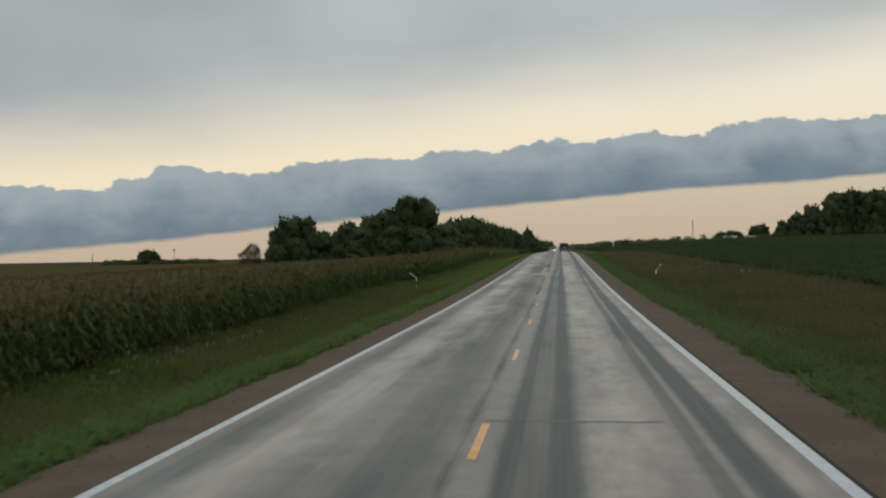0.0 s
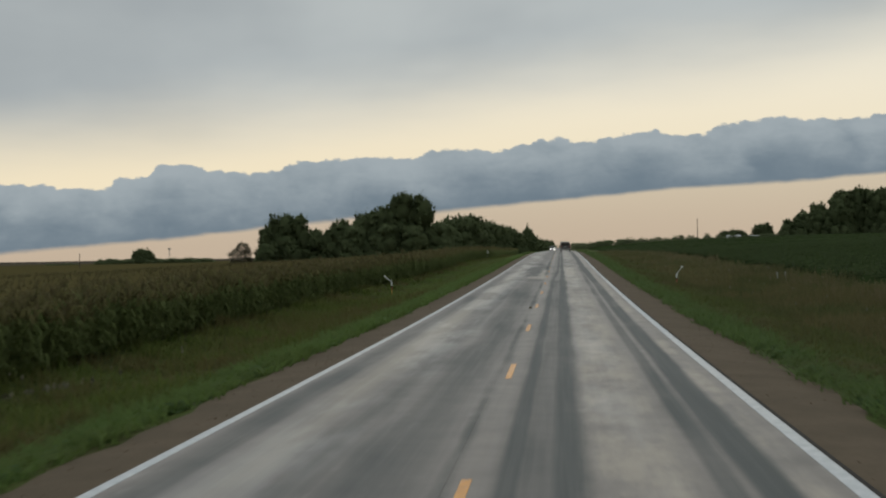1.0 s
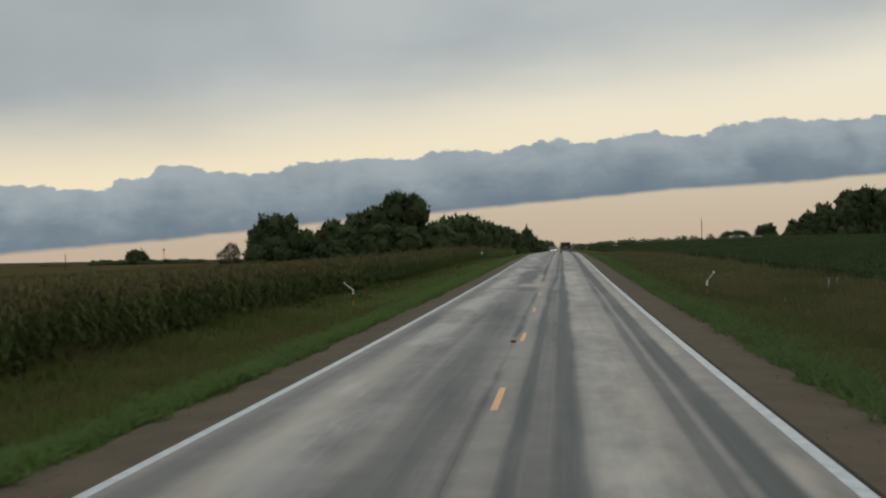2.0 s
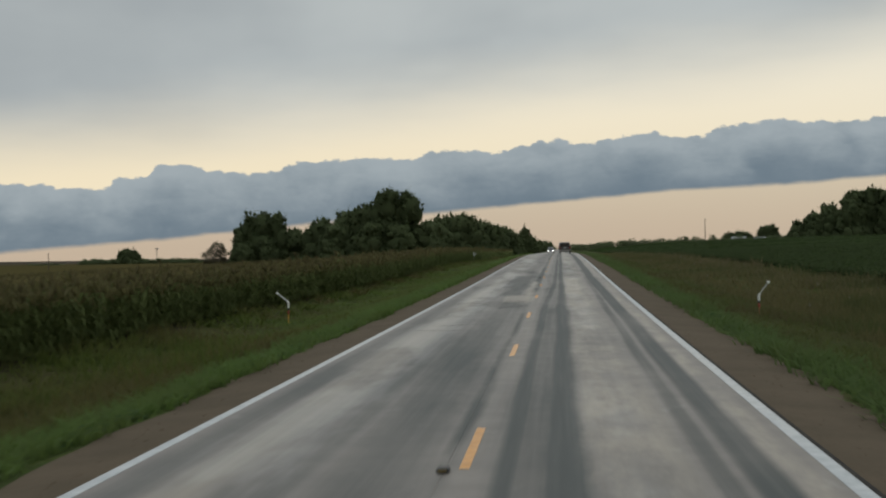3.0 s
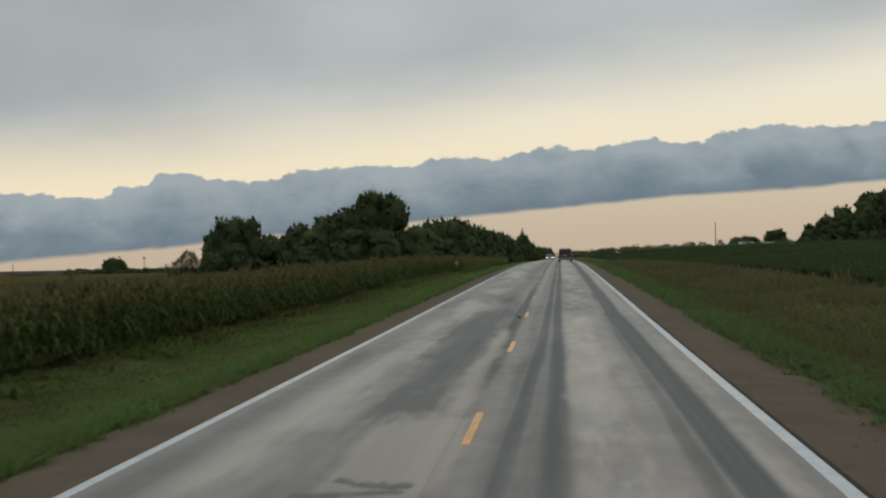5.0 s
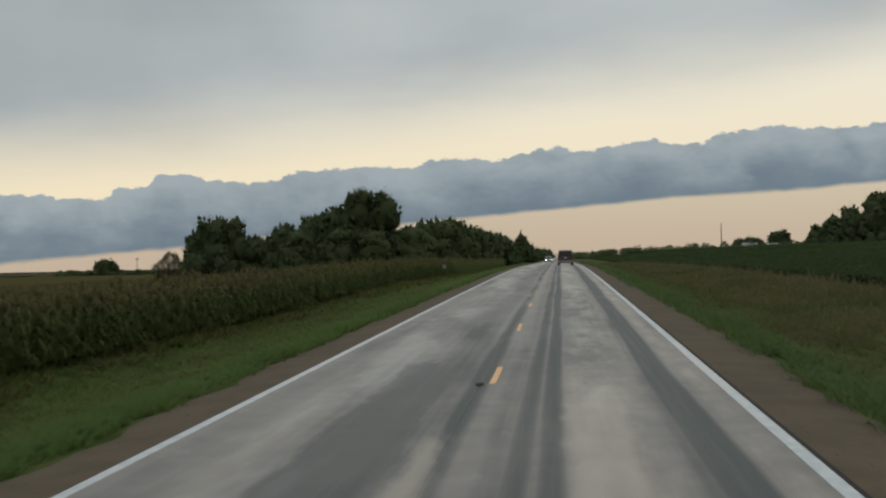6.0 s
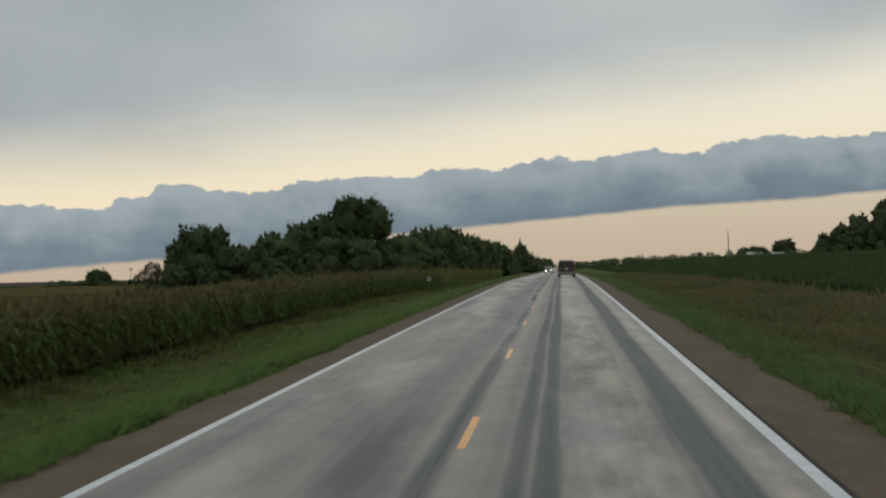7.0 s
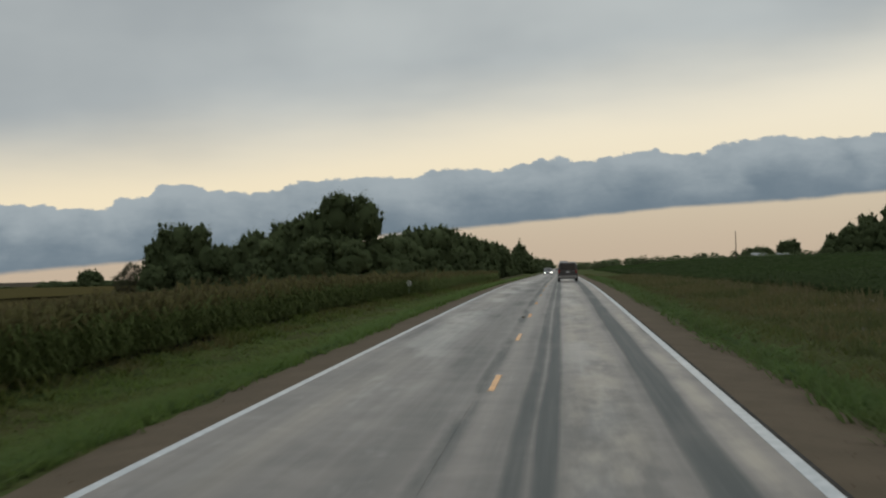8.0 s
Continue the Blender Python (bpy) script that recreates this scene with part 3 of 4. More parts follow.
def tree(name, x, y, height, width, seed, lobes=None, leaf=0.6, q=1.0, per=12, mat=None, label="", low=0.0, core=0.98):
    """A tapered trunk, limbs that reach each lump of the crown, and many small leaves."""
    rng = np.random.default_rng(seed)
    root = new(name)
    root.matrix_world = pose(x, y, float(land(x, y)) - 0.1)
    lobes = [(a, b, c * 0.955, d, e, f) for a, b, c, d, e, f in lobes] if lobes else crown_lobes(rng, height, width, low)
    bm = bmesh.new()
    r0 = 0.024 * height
    lean = rng.normal(0, 0.015 * height, 2)
    knots = [Vector((lean[0] * k * k, lean[1] * k * k, height * 0.8 * k)) for k in (0, 0.3, 0.6, 1.0)]
    rad = [r0, r0 * 0.72, r0 * 0.45, r0 * 0.12]
    for k in range(3):
        cone_between(bm, knots[k], knots[k + 1], rad[k], rad[k + 1])
    for cx, cy, cz, rx, ry, rz in lobes:
        c = Vector((cx, cy, cz))
        s = Vector((0, 0, max(0.3, min(cz - math.hypot(cx, cy) * 0.9, height * 0.7))))
        mid = s.lerp(c, 0.5) + Vector((0, 0, 0.02 * height))
        cone_between(bm, s, mid, r0 * 0.34, r0 * 0.2, 5)
        cone_between(bm, mid, c, r0 * 0.2, r0 * 0.08, 5)
        for k in range(3):
            t = c + Vector(rng.normal(0, 0.5, 3)) * rx + Vector((0, 0, 0.4 * rz))
            cone_between(bm, c, t, r0 * 0.08, r0 * 0.02, 4)
    part("trunk", bm, BARK_M, root)
    v, f = twig_leaves(rng, lobes, q, leaf, per, 1.0 if core else 0.12)
    if core:
        # dense inner foliage of each lump
        B = np.array(lobes)
        k = core * (1 + 0.16 * np.sin(ICO_V[None] @ np.array([5.0, 3.0, 4.0]) + B[:, None, 0] * 2 + B[:, None, 2]))
        iv = B[:, None, :3] + ICO_V[None] * B[:, None, 3:] * k[..., None]
        iv[..., 2] = np.maximum(iv[..., 2], 0.05)
        f = np.concatenate([f, (ICO_F[None] + (np.arange(len(B)) * len(ICO_V))[:, None, None]).reshape(-1, 3) + len(v)])
        v = np.concatenate([v, iv.reshape(-1, 3)])
    ob = new("crown", mesh_from("crown", v, f, [mat or LEAF_M]))
    ob.parent = root
    return tagged(root, label or "dark green broadleaf tree with a full uneven crown", "tree", kind="thing")


# ---------------------------------------------------------------- grove left of the road
TALL_LOBES = [(-2.6, 0.5, 18.6, 4.4, 4.6, 5.6), (-1.2, -1.0, 22.4, 2.5, 2.6, 2.6), (4.4, 0, 18.0, 3.6, 3.8, 5.2), (6.4, 0.8, 16.6, 2.4, 2.6, 3.2),
              (-5.4, -0.6, 16.0, 3.2, 3.4, 4.2), (1.0, 0.6, 17.4, 3.2, 3.4, 4.8), (3.6, -0.8, 21.6, 1.7, 1.8, 2.2), (-4.4, 0.4, 21.0, 1.8, 1.9, 2.2), (-3.0, 0, 12.6, 4.4, 4.2, 4.0)]
tree("cottonwood", -51, 437, 25.0, 18.5, 1, TALL_LOBES, 0.52, 1.15, 14, label="tall dark cottonwood with an open ragged crown", core=0.95)
SIDE_LOBES = [(-4.2, 0, 12.4, 3.6, 3.8, 5.4), (0, 0.4, 12.8, 3.8, 3.8, 5.8), (3.6, -0.4, 14.6, 3.4, 3.6, 5.8), (0, 0, 7.0, 7.4, 5.4, 6.0), (6.6, 0, 9.5, 3.6, 3.6, 5.0), (-2.0, 0.5, 17.0, 1.6, 1.6, 1.8), (1.6, 0.2, 17.6, 1.5, 1.5, 1.9), (-5.6, 0.3, 15.6, 1.4, 1.5, 1.8)]
tree("cottonwood", -63.5, 440, 20.6, 17, 2, SIDE_LOBES, 0.52, 1.15, 13, label="dark cottonwood leaning against a taller neighbour")
OAK_LOBES = [(-0.4, 0, 11.2, 4.2, 4.4, 4.8), (-4.4, 0.5, 9.4, 2.8, 3.0, 3.4), (3.2, 0.2, 9.6, 3.0, 3.2, 3.6), (0, 0, 5.6, 6.2, 5.0, 5.0), (0.6, 0, 14.6, 1.8, 1.8, 1.9), (-6.0, 0, 10.6, 1.2, 1.3, 1.6)]
tree("oak_tree", -76.0, 446, 16.6, 15.5, 3, OAK_LOBES, 0.52, 1.15, 13, label="round dark oak tree in the grove")
END_LOBES = [(-6.4, 0, 10.2, 3.4, 3.6, 5.0), (-3.4, 0.4, 13.8, 3.6, 3.8, 6.0), (0.6, -0.4, 14.2, 3.5, 3.6, 6.0), (4.9, 0.2, 14.6, 3.1, 3.2, 5.4), (7.0, 0, 10.4, 3.4, 3.6, 4.8), (0, 0, 8.0, 8.0, 5.8, 7.0), (-7.6, 0.2, 13.6, 1.4, 1.5, 1.8), (6.4, -0.3, 18.4, 1.2, 1.3, 1.8)]
tree("cottonwood", -98.5, 455, 20.8, 18.5, 4, END_LOBES, 0.52, 1.15, 13, label="broad dark cottonwood standing at the grove's end", core=0.95)
tree("oak_tree", -89.0, 456, 13.0, 13.0, 5, None, 0.5, 1.1, 9, label="smaller dark oak beside a broad cottonwood", low=0.05)
tree("shrub", -123, 485, 10.0, 11, 6, None, 0.45, 0.8, 16, PALE_LEAF_M, "pale open shrub at the cornfield's far edge", 0.0, 0)
tree("shrub", -114, 485, 8.2, 9, 7, None, 0.65, 0.9, 11, None, "low dark shrub beside a pale shrub")
for k, (sx, sy, sh, sw) in enumerate([(-104, 450, 8, 11), (-95, 450, 7, 9), (-79, 446, 7, 9), (-69, 434, 11.5, 14), (-58, 430, 11.5, 14), (-49, 430, 10.5, 13), (-43, 438, 10.5, 13), (-42, 452, 11, 13)]):
    tree("shrub", sx, sy, sh + 1.4, sw, 60 + k, None, 0.62, 1.4, 9, None, "dark thicket shrub under the grove trees")
# windbreak that runs on beside the road
BELT = [(-43, 470, 13.5, 14), (-41, 495, 15.5, 15), (-38.5, 520, 17.0, 16), (-35, 540, 16.0, 14), (-31, 560, 14.6, 13), (-28.5, 585, 13.6, 13), (-27, 612, 13.8, 12), (-24, 640, 12.8, 11), (-20.5, 655, 9.5, 9), (-19, 588, 9.4, 5),
        (-14.2, 686, 6.6, 10), (-13, 712, 6.2, 10), (-12.4, 750, 5.8, 11), (-11.2, 795, 5.4, 11), (-9.6, 842, 5.2, 10), (-9, 890, 5.0, 11)]
for k, (bx, by, bh, bw) in enumerate(BELT):
    tree("hedge_tree", bx, by, bh + 0.2, bw * 1.18, 20 + k, None, 0.65, 1.45, 9, None, "dark bushy tree in the roadside windbreak")
SPRUCE_LOBES = [(0.25 * math.sin(k * 2.1), 0.25 * math.cos(k * 1.7), 1.8 + 11.6 * k / 8, 6.4 * (1 - (k / 8) ** 1.5) + 0.6, 6.4 * (1 - (k / 8) ** 1.5) + 0.6, 2.2) for k in range(9)]
tree("spruce", -16.6, 668, 14.2, 11.0, 40, SPRUCE_LOBES, 0.6, 1.1, 7, None, "dark pointed spruce at the windbreak's end")

# ---------------------------------------------------------------- wood and farm on the rise to the right
for k in range(42):
    r = np.random.default_rng(200 + k)
    wx, wy = 140 + k * 4.5 + r.uniform(-2, 2), 765 + r.uniform(-6, 30)
    tree("woodland_tree", wx, wy, 9.2 + 20 * float(smooth(k, -2, 9)) + r.uniform(-0.9, 0.9), 18 + r.uniform(-2, 3), 200 + k, None, 0.8, 2.0, 7, None, "dark broadleaf tree at the wood's edge")

# ---------------------------------------------------------------- crops
def ribbon(points, width):
    """A blade along points: corners and triangles."""
    v, f = [], []
    for k, p in enumerate(points):
        w = width * (1 - k / (len(points) - 1)) ** 0.6 / 2
        side = np.array([-p[1], p[0], 0]) / (math.hypot(p[0], p[1]) + 1e-6)
        if k == len(points) - 1:
            v.append(p)
        else:
            v += [p - side * w, p + side * w]
    for k in range(len(points) - 2):
        a = 2 * k
        f += [(a, a + 1, a + 3), (a, a + 3, a + 2)]
    a = 2 * (len(points) - 2)
    f.append((a, a + 1, a + 2))
    return v, f


def joined(pieces):
    v, f, s = [], [], []
    for (pv, pf), slot in pieces:
        f += [tuple(i + len(v) for i in t) for t in pf]
        v += [np.asarray(p, float) for p in pv]
        s += [slot] * len(pf)
    return np.array(v), np.array(f), np.array(s)


def corn_template(seed, leaves=9, from_z=0.25, tassel=True):
    r = np.random.default_rng(seed)
    out = []
    if from_z < 0.5:
        a = [np.array([0.014 * math.cos(k * 2.09), 0.014 * math.sin(k * 2.09), 0.0]) for k in range(3)]
        b = [p * 0.6 + np.array([0, 0, 2.05]) for p in a]
        out.append(((a + b, [(0, 1, 4), (0, 4, 3), (1, 2, 5), (1, 5, 4), (2, 0, 3), (2, 3, 5)]), 0))
    for k in range(leaves):
        ang = (k % 2) * math.pi + r.normal(0, 0.35)
        z = from_z + (1.95 - from_z) * (k + 0.5) / leaves
        ln = 0.75 * (1 - 0.45 * abs(z / 2.0 - 0.55)) * r.uniform(0.85, 1.15)
        d = np.array([math.cos(ang), math.sin(ang), 0])
        slot = 2 if z > 1.6 else 0
        pts = [d * 0.015 + np.array([0, 0, z]), d * ln * 0.3 + np.array([0, 0, z + 0.26]), d * ln * 0.65 + np.array([0, 0, z + 0.26]), d * ln + np.array([0, 0, z - 0.08])]
        out.append((ribbon(pts, 0.125), slot))
    if tassel:
        for k in range(4):
            ang = k * 1.57 + r.uniform(0, 1)
            d = np.array([math.cos(ang), math.sin(ang), 0]) * (0.10 if k else 0.02)
            out.append((ribbon([np.array([0.002, 0, 1.9]), d * 0.7 + np.array([0, 0, 2.14]), d * 1.3 + np.array([0, 0, 2.24])], 0.06), 1))
    return joined(out)


def corn_edge():
    v, f, s = corn_template(3)
    pos = []
    for row in range(3):
        for y in np.concatenate([np.arange(-30, 8, 0.6), np.arange(8, 275, 0.2)]):
            pos.append((-14.1 - row * 0.76, y))
        for y in np.arange(275, 428, 0.7):
            pos.append((-14.1 - row * 0.76, y))
    pos = np.array(pos) + RNG.normal(0, 0.07, (len(pos), 2))
    pos[:, 0] += 0.5 * np.sin(pos[:, 1] * 0.05)
    n = len(pos)
    p3 = np.column_stack([pos, land(pos[:, 0], pos[:, 1]) - 0.02])
    size = RNG.normal(1.0, 0.08, n)
    size = np.stack([size * 1.15, size * 1.15, size * RNG.normal(0.94, 0.05, n)], -1)
    return scatter("corn_rows", v, f, p3, RNG.uniform(0, 6.28, n), size, [CORN_M, TASSEL_M, CORN_TOP_M], RNG.normal(0, 0.05, (n, 2)), s)


def corn_tops():
    v, f, s = corn_template(5, 2, 1.35)
    a = np.column_stack([-14.9 - 60 * RNG.random(11000) ** 1.25, RNG.uniform(10, 425, 11000)])
    b = np.column_stack([-75 - 480 * RNG.random(4000) ** 1.3, RNG.uniform(60, 425, 4000)])
    pos = np.concatenate([a, b])
    n = len(pos)
    wide = np.where(pos[:, 0] < -75, 2.0, 0.95)
    tall = RNG.normal(0.96, 0.05, n)
    p3 = np.column_stack([pos, land(pos[:, 0], pos[:, 1])])
    return scatter("corn_tops", v, f, p3, RNG.uniform(0, 6.28, n), np.stack([wide, wide, tall], -1), [CORN_TOP_M, TASSEL_M, CORN_TOP_M], RNG.normal(0, 0.04, (n, 2)), s)


def canopy(name, xs, ys, height, bumps, mat, keep=None, wall=None):
    """A closed leaf mass over the land, with an uneven top."""
    X, Y = np.meshgrid(xs, ys)
    if xs[0] > 0:
        X = X + (0.5 * np.sin(Y * 0.11) + 0.35 * np.sin(Y * 0.31 + 1)) * (X < 23)
    Z = land(X, Y) + height + RNG.normal(0, bumps, X.shape)
    Z[:, -1 if xs[-1] < 0 else 0] -= height * 0.95
    if wall:
        # leafy face of the standing crop, bulging from stalk to stalk
        sway = 0.5 * np.sin(ys * 0.05)
        X[:, -3:] += sway[:, None] + RNG.normal(0, 0.10, (len(ys), 3))
        Z[:, -2] = land(X[:, -2], Y[:, -2]) + height * RNG.uniform(0.45, 0.75, len(ys))
    F = grid_faces(*X.shape)
    slots = np.tile((np.arange(len(xs) - 1) >= len(xs) - 3).astype(int), len(ys) - 1) if wall else np.zeros(len(F), int)
    if keep is not None:
        c = np.stack([X.ravel()[F].mean(1), Y.ravel()[F].mean(1)], 1)
        kept = keep(c[:, 0], c[:, 1])
        F, slots = F[kept], slots[kept]
    return mesh_from(name, np.stack([X, Y, Z], -1).reshape(-1, 3), F, [mat, wall] if wall else [mat], slots)


corn_xs = np.concatenate([np.array([-900, -700, -560, -450, -360, -300, -250, -210, -180, -155, -135, -118]), np.arange(-104, -19.0, 2.0), np.array([-19.5, -17.5, -16.2, -14.9, -14.6])])
corn_ys = np.concatenate([np.arange(-60, 426, 0.75), np.arange(432, 1300, 12.0)])
tagged(new("corn_canopy", canopy("corn_canopy", corn_xs, corn_ys, 1.90, 0.06, SHADED_CANOPY_M, lambda x, y: (y < 425) | (x < -150), CORN_MASS_M)), "olive-brown mass of ripening corn tops", "cornfield", kind="stuff")
tagged(new("corn_rows", corn_edge()), "tall green corn plants with brownish tassels at the field's edge", "corn", kind="stuff")
tagged(new("corn_tops", corn_tops()), "tasselled upper leaves of the standing corn", "corn", kind="stuff")

bean_xs = np.concatenate([np.array([20.2, 20.6]), np.arange(21.4, 70, 0.76), np.arange(71, 160, 2.0), np.arange(165, 600, 12.0)])
bean_ys = np.concatenate([np.arange(-20, 330, 1.2), np.arange(332, 900, 8.0)])
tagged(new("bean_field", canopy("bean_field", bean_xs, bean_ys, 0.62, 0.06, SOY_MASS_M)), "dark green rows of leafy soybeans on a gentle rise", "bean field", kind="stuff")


def bean_plants():
    r = np.random.default_rng(12)
    v = np.concatenate([LEAF_V * 0.34 + np.array([r.normal(0, 0.22), r.normal(0, 0.22), r.uniform(-0.1, 0.25)]) for _ in range(7)])
    f = np.concatenate([LEAF_F + 4 * k for k in range(7)])
    near = np.column_stack([20.6 + 0.76 * np.floor(110 * r.random(8500) ** 1.5), r.uniform(0, 290, 8500)])
    far = np.column_stack([20.6 + 0.76 * np.floor(190 * r.random(4500) ** 1.3), 190 + 420 * r.random(4500)])
    pos = np.concatenate([near, far]) + r.normal(0, 0.08, (13000, 2))
    n = len(pos)
    w = np.interp(pos[:, 1], [0, 200, 420], [1.4, 1.6, 2.6]) * r.uniform(0.8, 1.3, n)
    return scatter("bean_plants", v, f, np.column_stack([pos, land(pos[:, 0], pos[:, 1]) + 0.62]), r.uniform(0, 6.28, n), np.stack([w, w, np.minimum(w, 1.3)], -1), [SOY_M], r.normal(0, 0.3, (n, 2)))


tagged(new("bean_plants", bean_plants()), "leafy tops of dark green soybean plants", "bean plants", kind="stuff")


# ---------------------------------------------------------------- verge grass
def tuft(seed, blades, spread, bend):
    r = np.random.default_rng(seed)
    out = []
    for k in range(blades):
        a = r.uniform(0, 6.28)
        o = np.array([math.cos(a * 3 + k), math.sin(a * 3 + k), 0]) * spread * r.uniform(0, 1)
        d = np.array([math.cos(a), math.sin(a), 0])
        h = r.uniform(0.6, 1.0)
        v, f = ribbon([d * 0.01, d * bend * 0.35 + np.array([0, 0, h * 0.62]), d * bend + np.array([0, 0, h])], 0.07)
        out.append(([p + o for p in v], f))
    return joined([(q, 0) for q in out])


def verge(name, x0, x1, spans, height, mat, seed, blades=6, wide=0.6, bend=0.5, clump=0.0):
    r = np.random.default_rng(seed)
    v, f, s = tuft(seed, blades, 0.45, bend)
    pos, grow = [], []
    for y0, y1, dens, g in spans:
        n = int((x1 - x0) * (y1 - y0) * dens)
        pos.append(np.column_stack([r.uniform(x0, x1, n), r.uniform(y0, y1, n)]))
        grow.append(np.full(n, g))
    pos, grow = np.concatenate(pos), np.concatenate(grow)
    n = len(pos)
    lush = 1 + clump * wave(pos[:, 0] * 1.0, pos[:, 1], 0.35, seed * 0.7)
    h = height * np.clip(lush, 0.35, 2) * r.uniform(0.65, 1.25, n)
    w = wide * grow * r.uniform(0.7, 1.3, n)
    p3 = np.column_stack([pos, land(pos[:, 0], pos[:, 1]) - 0.03])
    return new(name, scatter(name, v, f, p3, r.uniform(0, 6.28, n), np.stack([w, w, h], -1), [mat], r.normal(0, 0.12, (n, 2))))


NEAR = [(-30, 8, 4, 1.6), (8, 170, 17, 1.15), (170, 330, 6, 1.9)]
MID = [(-30, 8, 2, 1.8), (8, 120, 7, 1.15), (120, 430, 2.2, 2.0)]
for sx in (-1, 1):
    lo, hi = sorted((sx * (5.12 if sx > 0 else 4.9), sx * (6.45 if sx > 0 else 6.7)))
    tagged(verge("roadside_grass", lo, hi, NEAR, 0.30, MOUND_GRASS_M if sx > 0 else EDGE_GRASS_M, 31 + sx, 6, 0.5, 0.75, 0.35), "bright green short grass along the gravel shoulder", "grass", kind="stuff")
tagged(verge("ditch_grass", -14.4, -6.6, [(-30, 8, 2.5, 1.8), (8, 97, 8, 1.15)], 0.55, TALL_M, 33, 6, 0.6, 0.5, 0.4), "tall green and brownish grass in the ditch beside the corn", "grass", kind="stuff")
tagged(verge("ditch_grass", -14.4, -12.3, [(100, 430, 3.4, 2.0)], 0.42, TALL_M, 37, 6, 0.6, 0.5, 0.4), "tall grass at the foot of the corn", "grass", kind="stuff")
tagged(verge("mown_ditch_grass", -12.5, -6.6, [(96, 190, 8, 1.2), (190, 430, 2.4, 2.0)], 0.2, GRASS_M, 36, 5, 0.6, 0.5, 0.3), "short green grass in the ditch beside the corn", "grass", kind="stuff")
tagged(verge("ditch_grass", 6.2, 11, MID, 0.31, SLOPE_M, 34, 6, 0.55, 0.5, 0.35), "tall green grass on the slope below the shoulder", "grass", kind="stuff")
tagged(verge("dry_grass", 10.0, 20.6, MID, 0.55, DRY_M, 35, 5, 0.68, 0.35, 0.25), "tall brownish seeding grass between ditch and bean field", "grass", kind="stuff")


tagged(verge("dry_grass", 15.5, 21.2, [(20, 140, 2.2, 1.2), (140, 430, 0.9, 2.0)], 0.82, FRINGE_M, 38, 5, 0.6, 0.3, 0.45), "tall pale seeding grass at the bean field's edge", "grass", kind="stuff")


# ---------------------------------------------------------------- weeds at the gravel's edge, seed heads
def weeds():
    r = np.random.default_rng(70)
    v = np.concatenate([LEAF_V * 0.5 + np.array([r.normal(0, 0.25), r.normal(0, 0.25), r.uniform(0.1, 0.9)]) for _ in range(12)])
    f = np.concatenate([LEAF_F + 4 * k for k in range(12)])
    n = 1000
    y = r.uniform(0, 300, n)
    y = y + 2.5 * np.sin(y * 0.6)
    x = np.where(r.random(n) < 0.5, -1, 1) * (5.35 + np.abs(r.normal(0, 0.35, n)))
    x = np.where(x < 0, x + 0.25, x)
    p = np.column_stack([x, y, land(x, y) - 0.02])
    w = r.uniform(0.25, 0.55, n)
    return scatter("weeds", v, f, p, r.uniform(0, 6.28, n), np.stack([w, w, w * r.uniform(0.25, 0.5, n)], -1), [WEED_M])


def seed_heads():
    r = np.random.default_rng(71)
    v = np.array([(-0.03, 0, 0), (0.03, 0, 0), (0, 0.03, 0), (0, 0, 0.06), (0, 0, -0.05)])
    f = np.array([(0, 1, 3), (1, 2, 3), (2, 0, 3), (0, 1, 4)])
    n = 260
    x, y = r.uniform(-12.5, -8.5, n), 36 + r.normal(0, 6, n)
    k = r.random(n) < 0.45
    x = np.where(k, r.uniform(10, 19, n), x)
    y = np.where(k, r.uniform(30, 200, n), y)
    p = np.column_stack([x, y, land(x, y) + 0.78])
    return scatter("seed_heads", v, f, p, r.uniform(0, 6.28, n), r.uniform(0.9, 1.7, n), [SEED_M])


def stones():
    r = np.random.default_rng(72)
    v = OCTA_V
    n = 1200
    y = 12 + 150 * r.random(n) ** 1.3
    x = np.where(r.random(n) < 0.45, -r.uniform(3.85, 4.9, n), r.uniform(3.85, 5.4, n))
    w = r.uniform(0.008, 0.020, n)
    p = np.column_stack([x, y, land(x, y) + w * 0.3])
    return scatter("gravel_stones", v, OCTA_F, p, r.uniform(0, 6.28, n), np.stack([w, w * r.uniform(0.6, 1.1, n), w * 0.7], -1), [STONE_M])


STONE_M = leafy("shoulder_stone", (0.09, 0.068, 0.047), (0.15, 0.115, 0.082), mass=True)
tagged(new("gravel_stones", stones()), "loose small stones on the brown gravel shoulder", "gravel", kind="stuff")
tagged(new("weeds", weeds()), "low dark leafy weeds along the gravel's edge", "weeds", kind="stuff")
tagged(new("seed_heads", seed_heads()), "pale seed heads above the ditch grass", "grass", kind="stuff")


# ---------------------------------------------------------------- far hedges and farm
def hedge(name, spots, mat, label, seed):
    r = np.random.default_rng(seed)
    pts, size = [], []
    for x, y, w, h in spots:
        z = float(land(x, y))
        n = int(26 * max(1.0, w * h / 12))
        d = r.normal(size=(n, 3))
        d /= np.linalg.norm(d, axis=1)[:, None]
        d *= (0.55 + 0.45 * r.random(n))[:, None]
        pts.append(np.array([x, y, z + h * 0.35]) + d * np.array([w / 2, w / 2, h * 0.6]))
        size.append(np.full(n, 0.30 * min(w, h) + 0.7) * r.uniform(0.7, 1.4, n))
    pts, size = np.concatenate(pts), np.concatenate(size)
    n = len(pts)
    ob = new(name, scatter(name, LEAF_V, LEAF_F, pts, r.uniform(0, 6.28, n), size, [mat], r.normal(0, 0.7, (n, 2))))
    return tagged(ob, label, "hedgerow", kind="stuff")


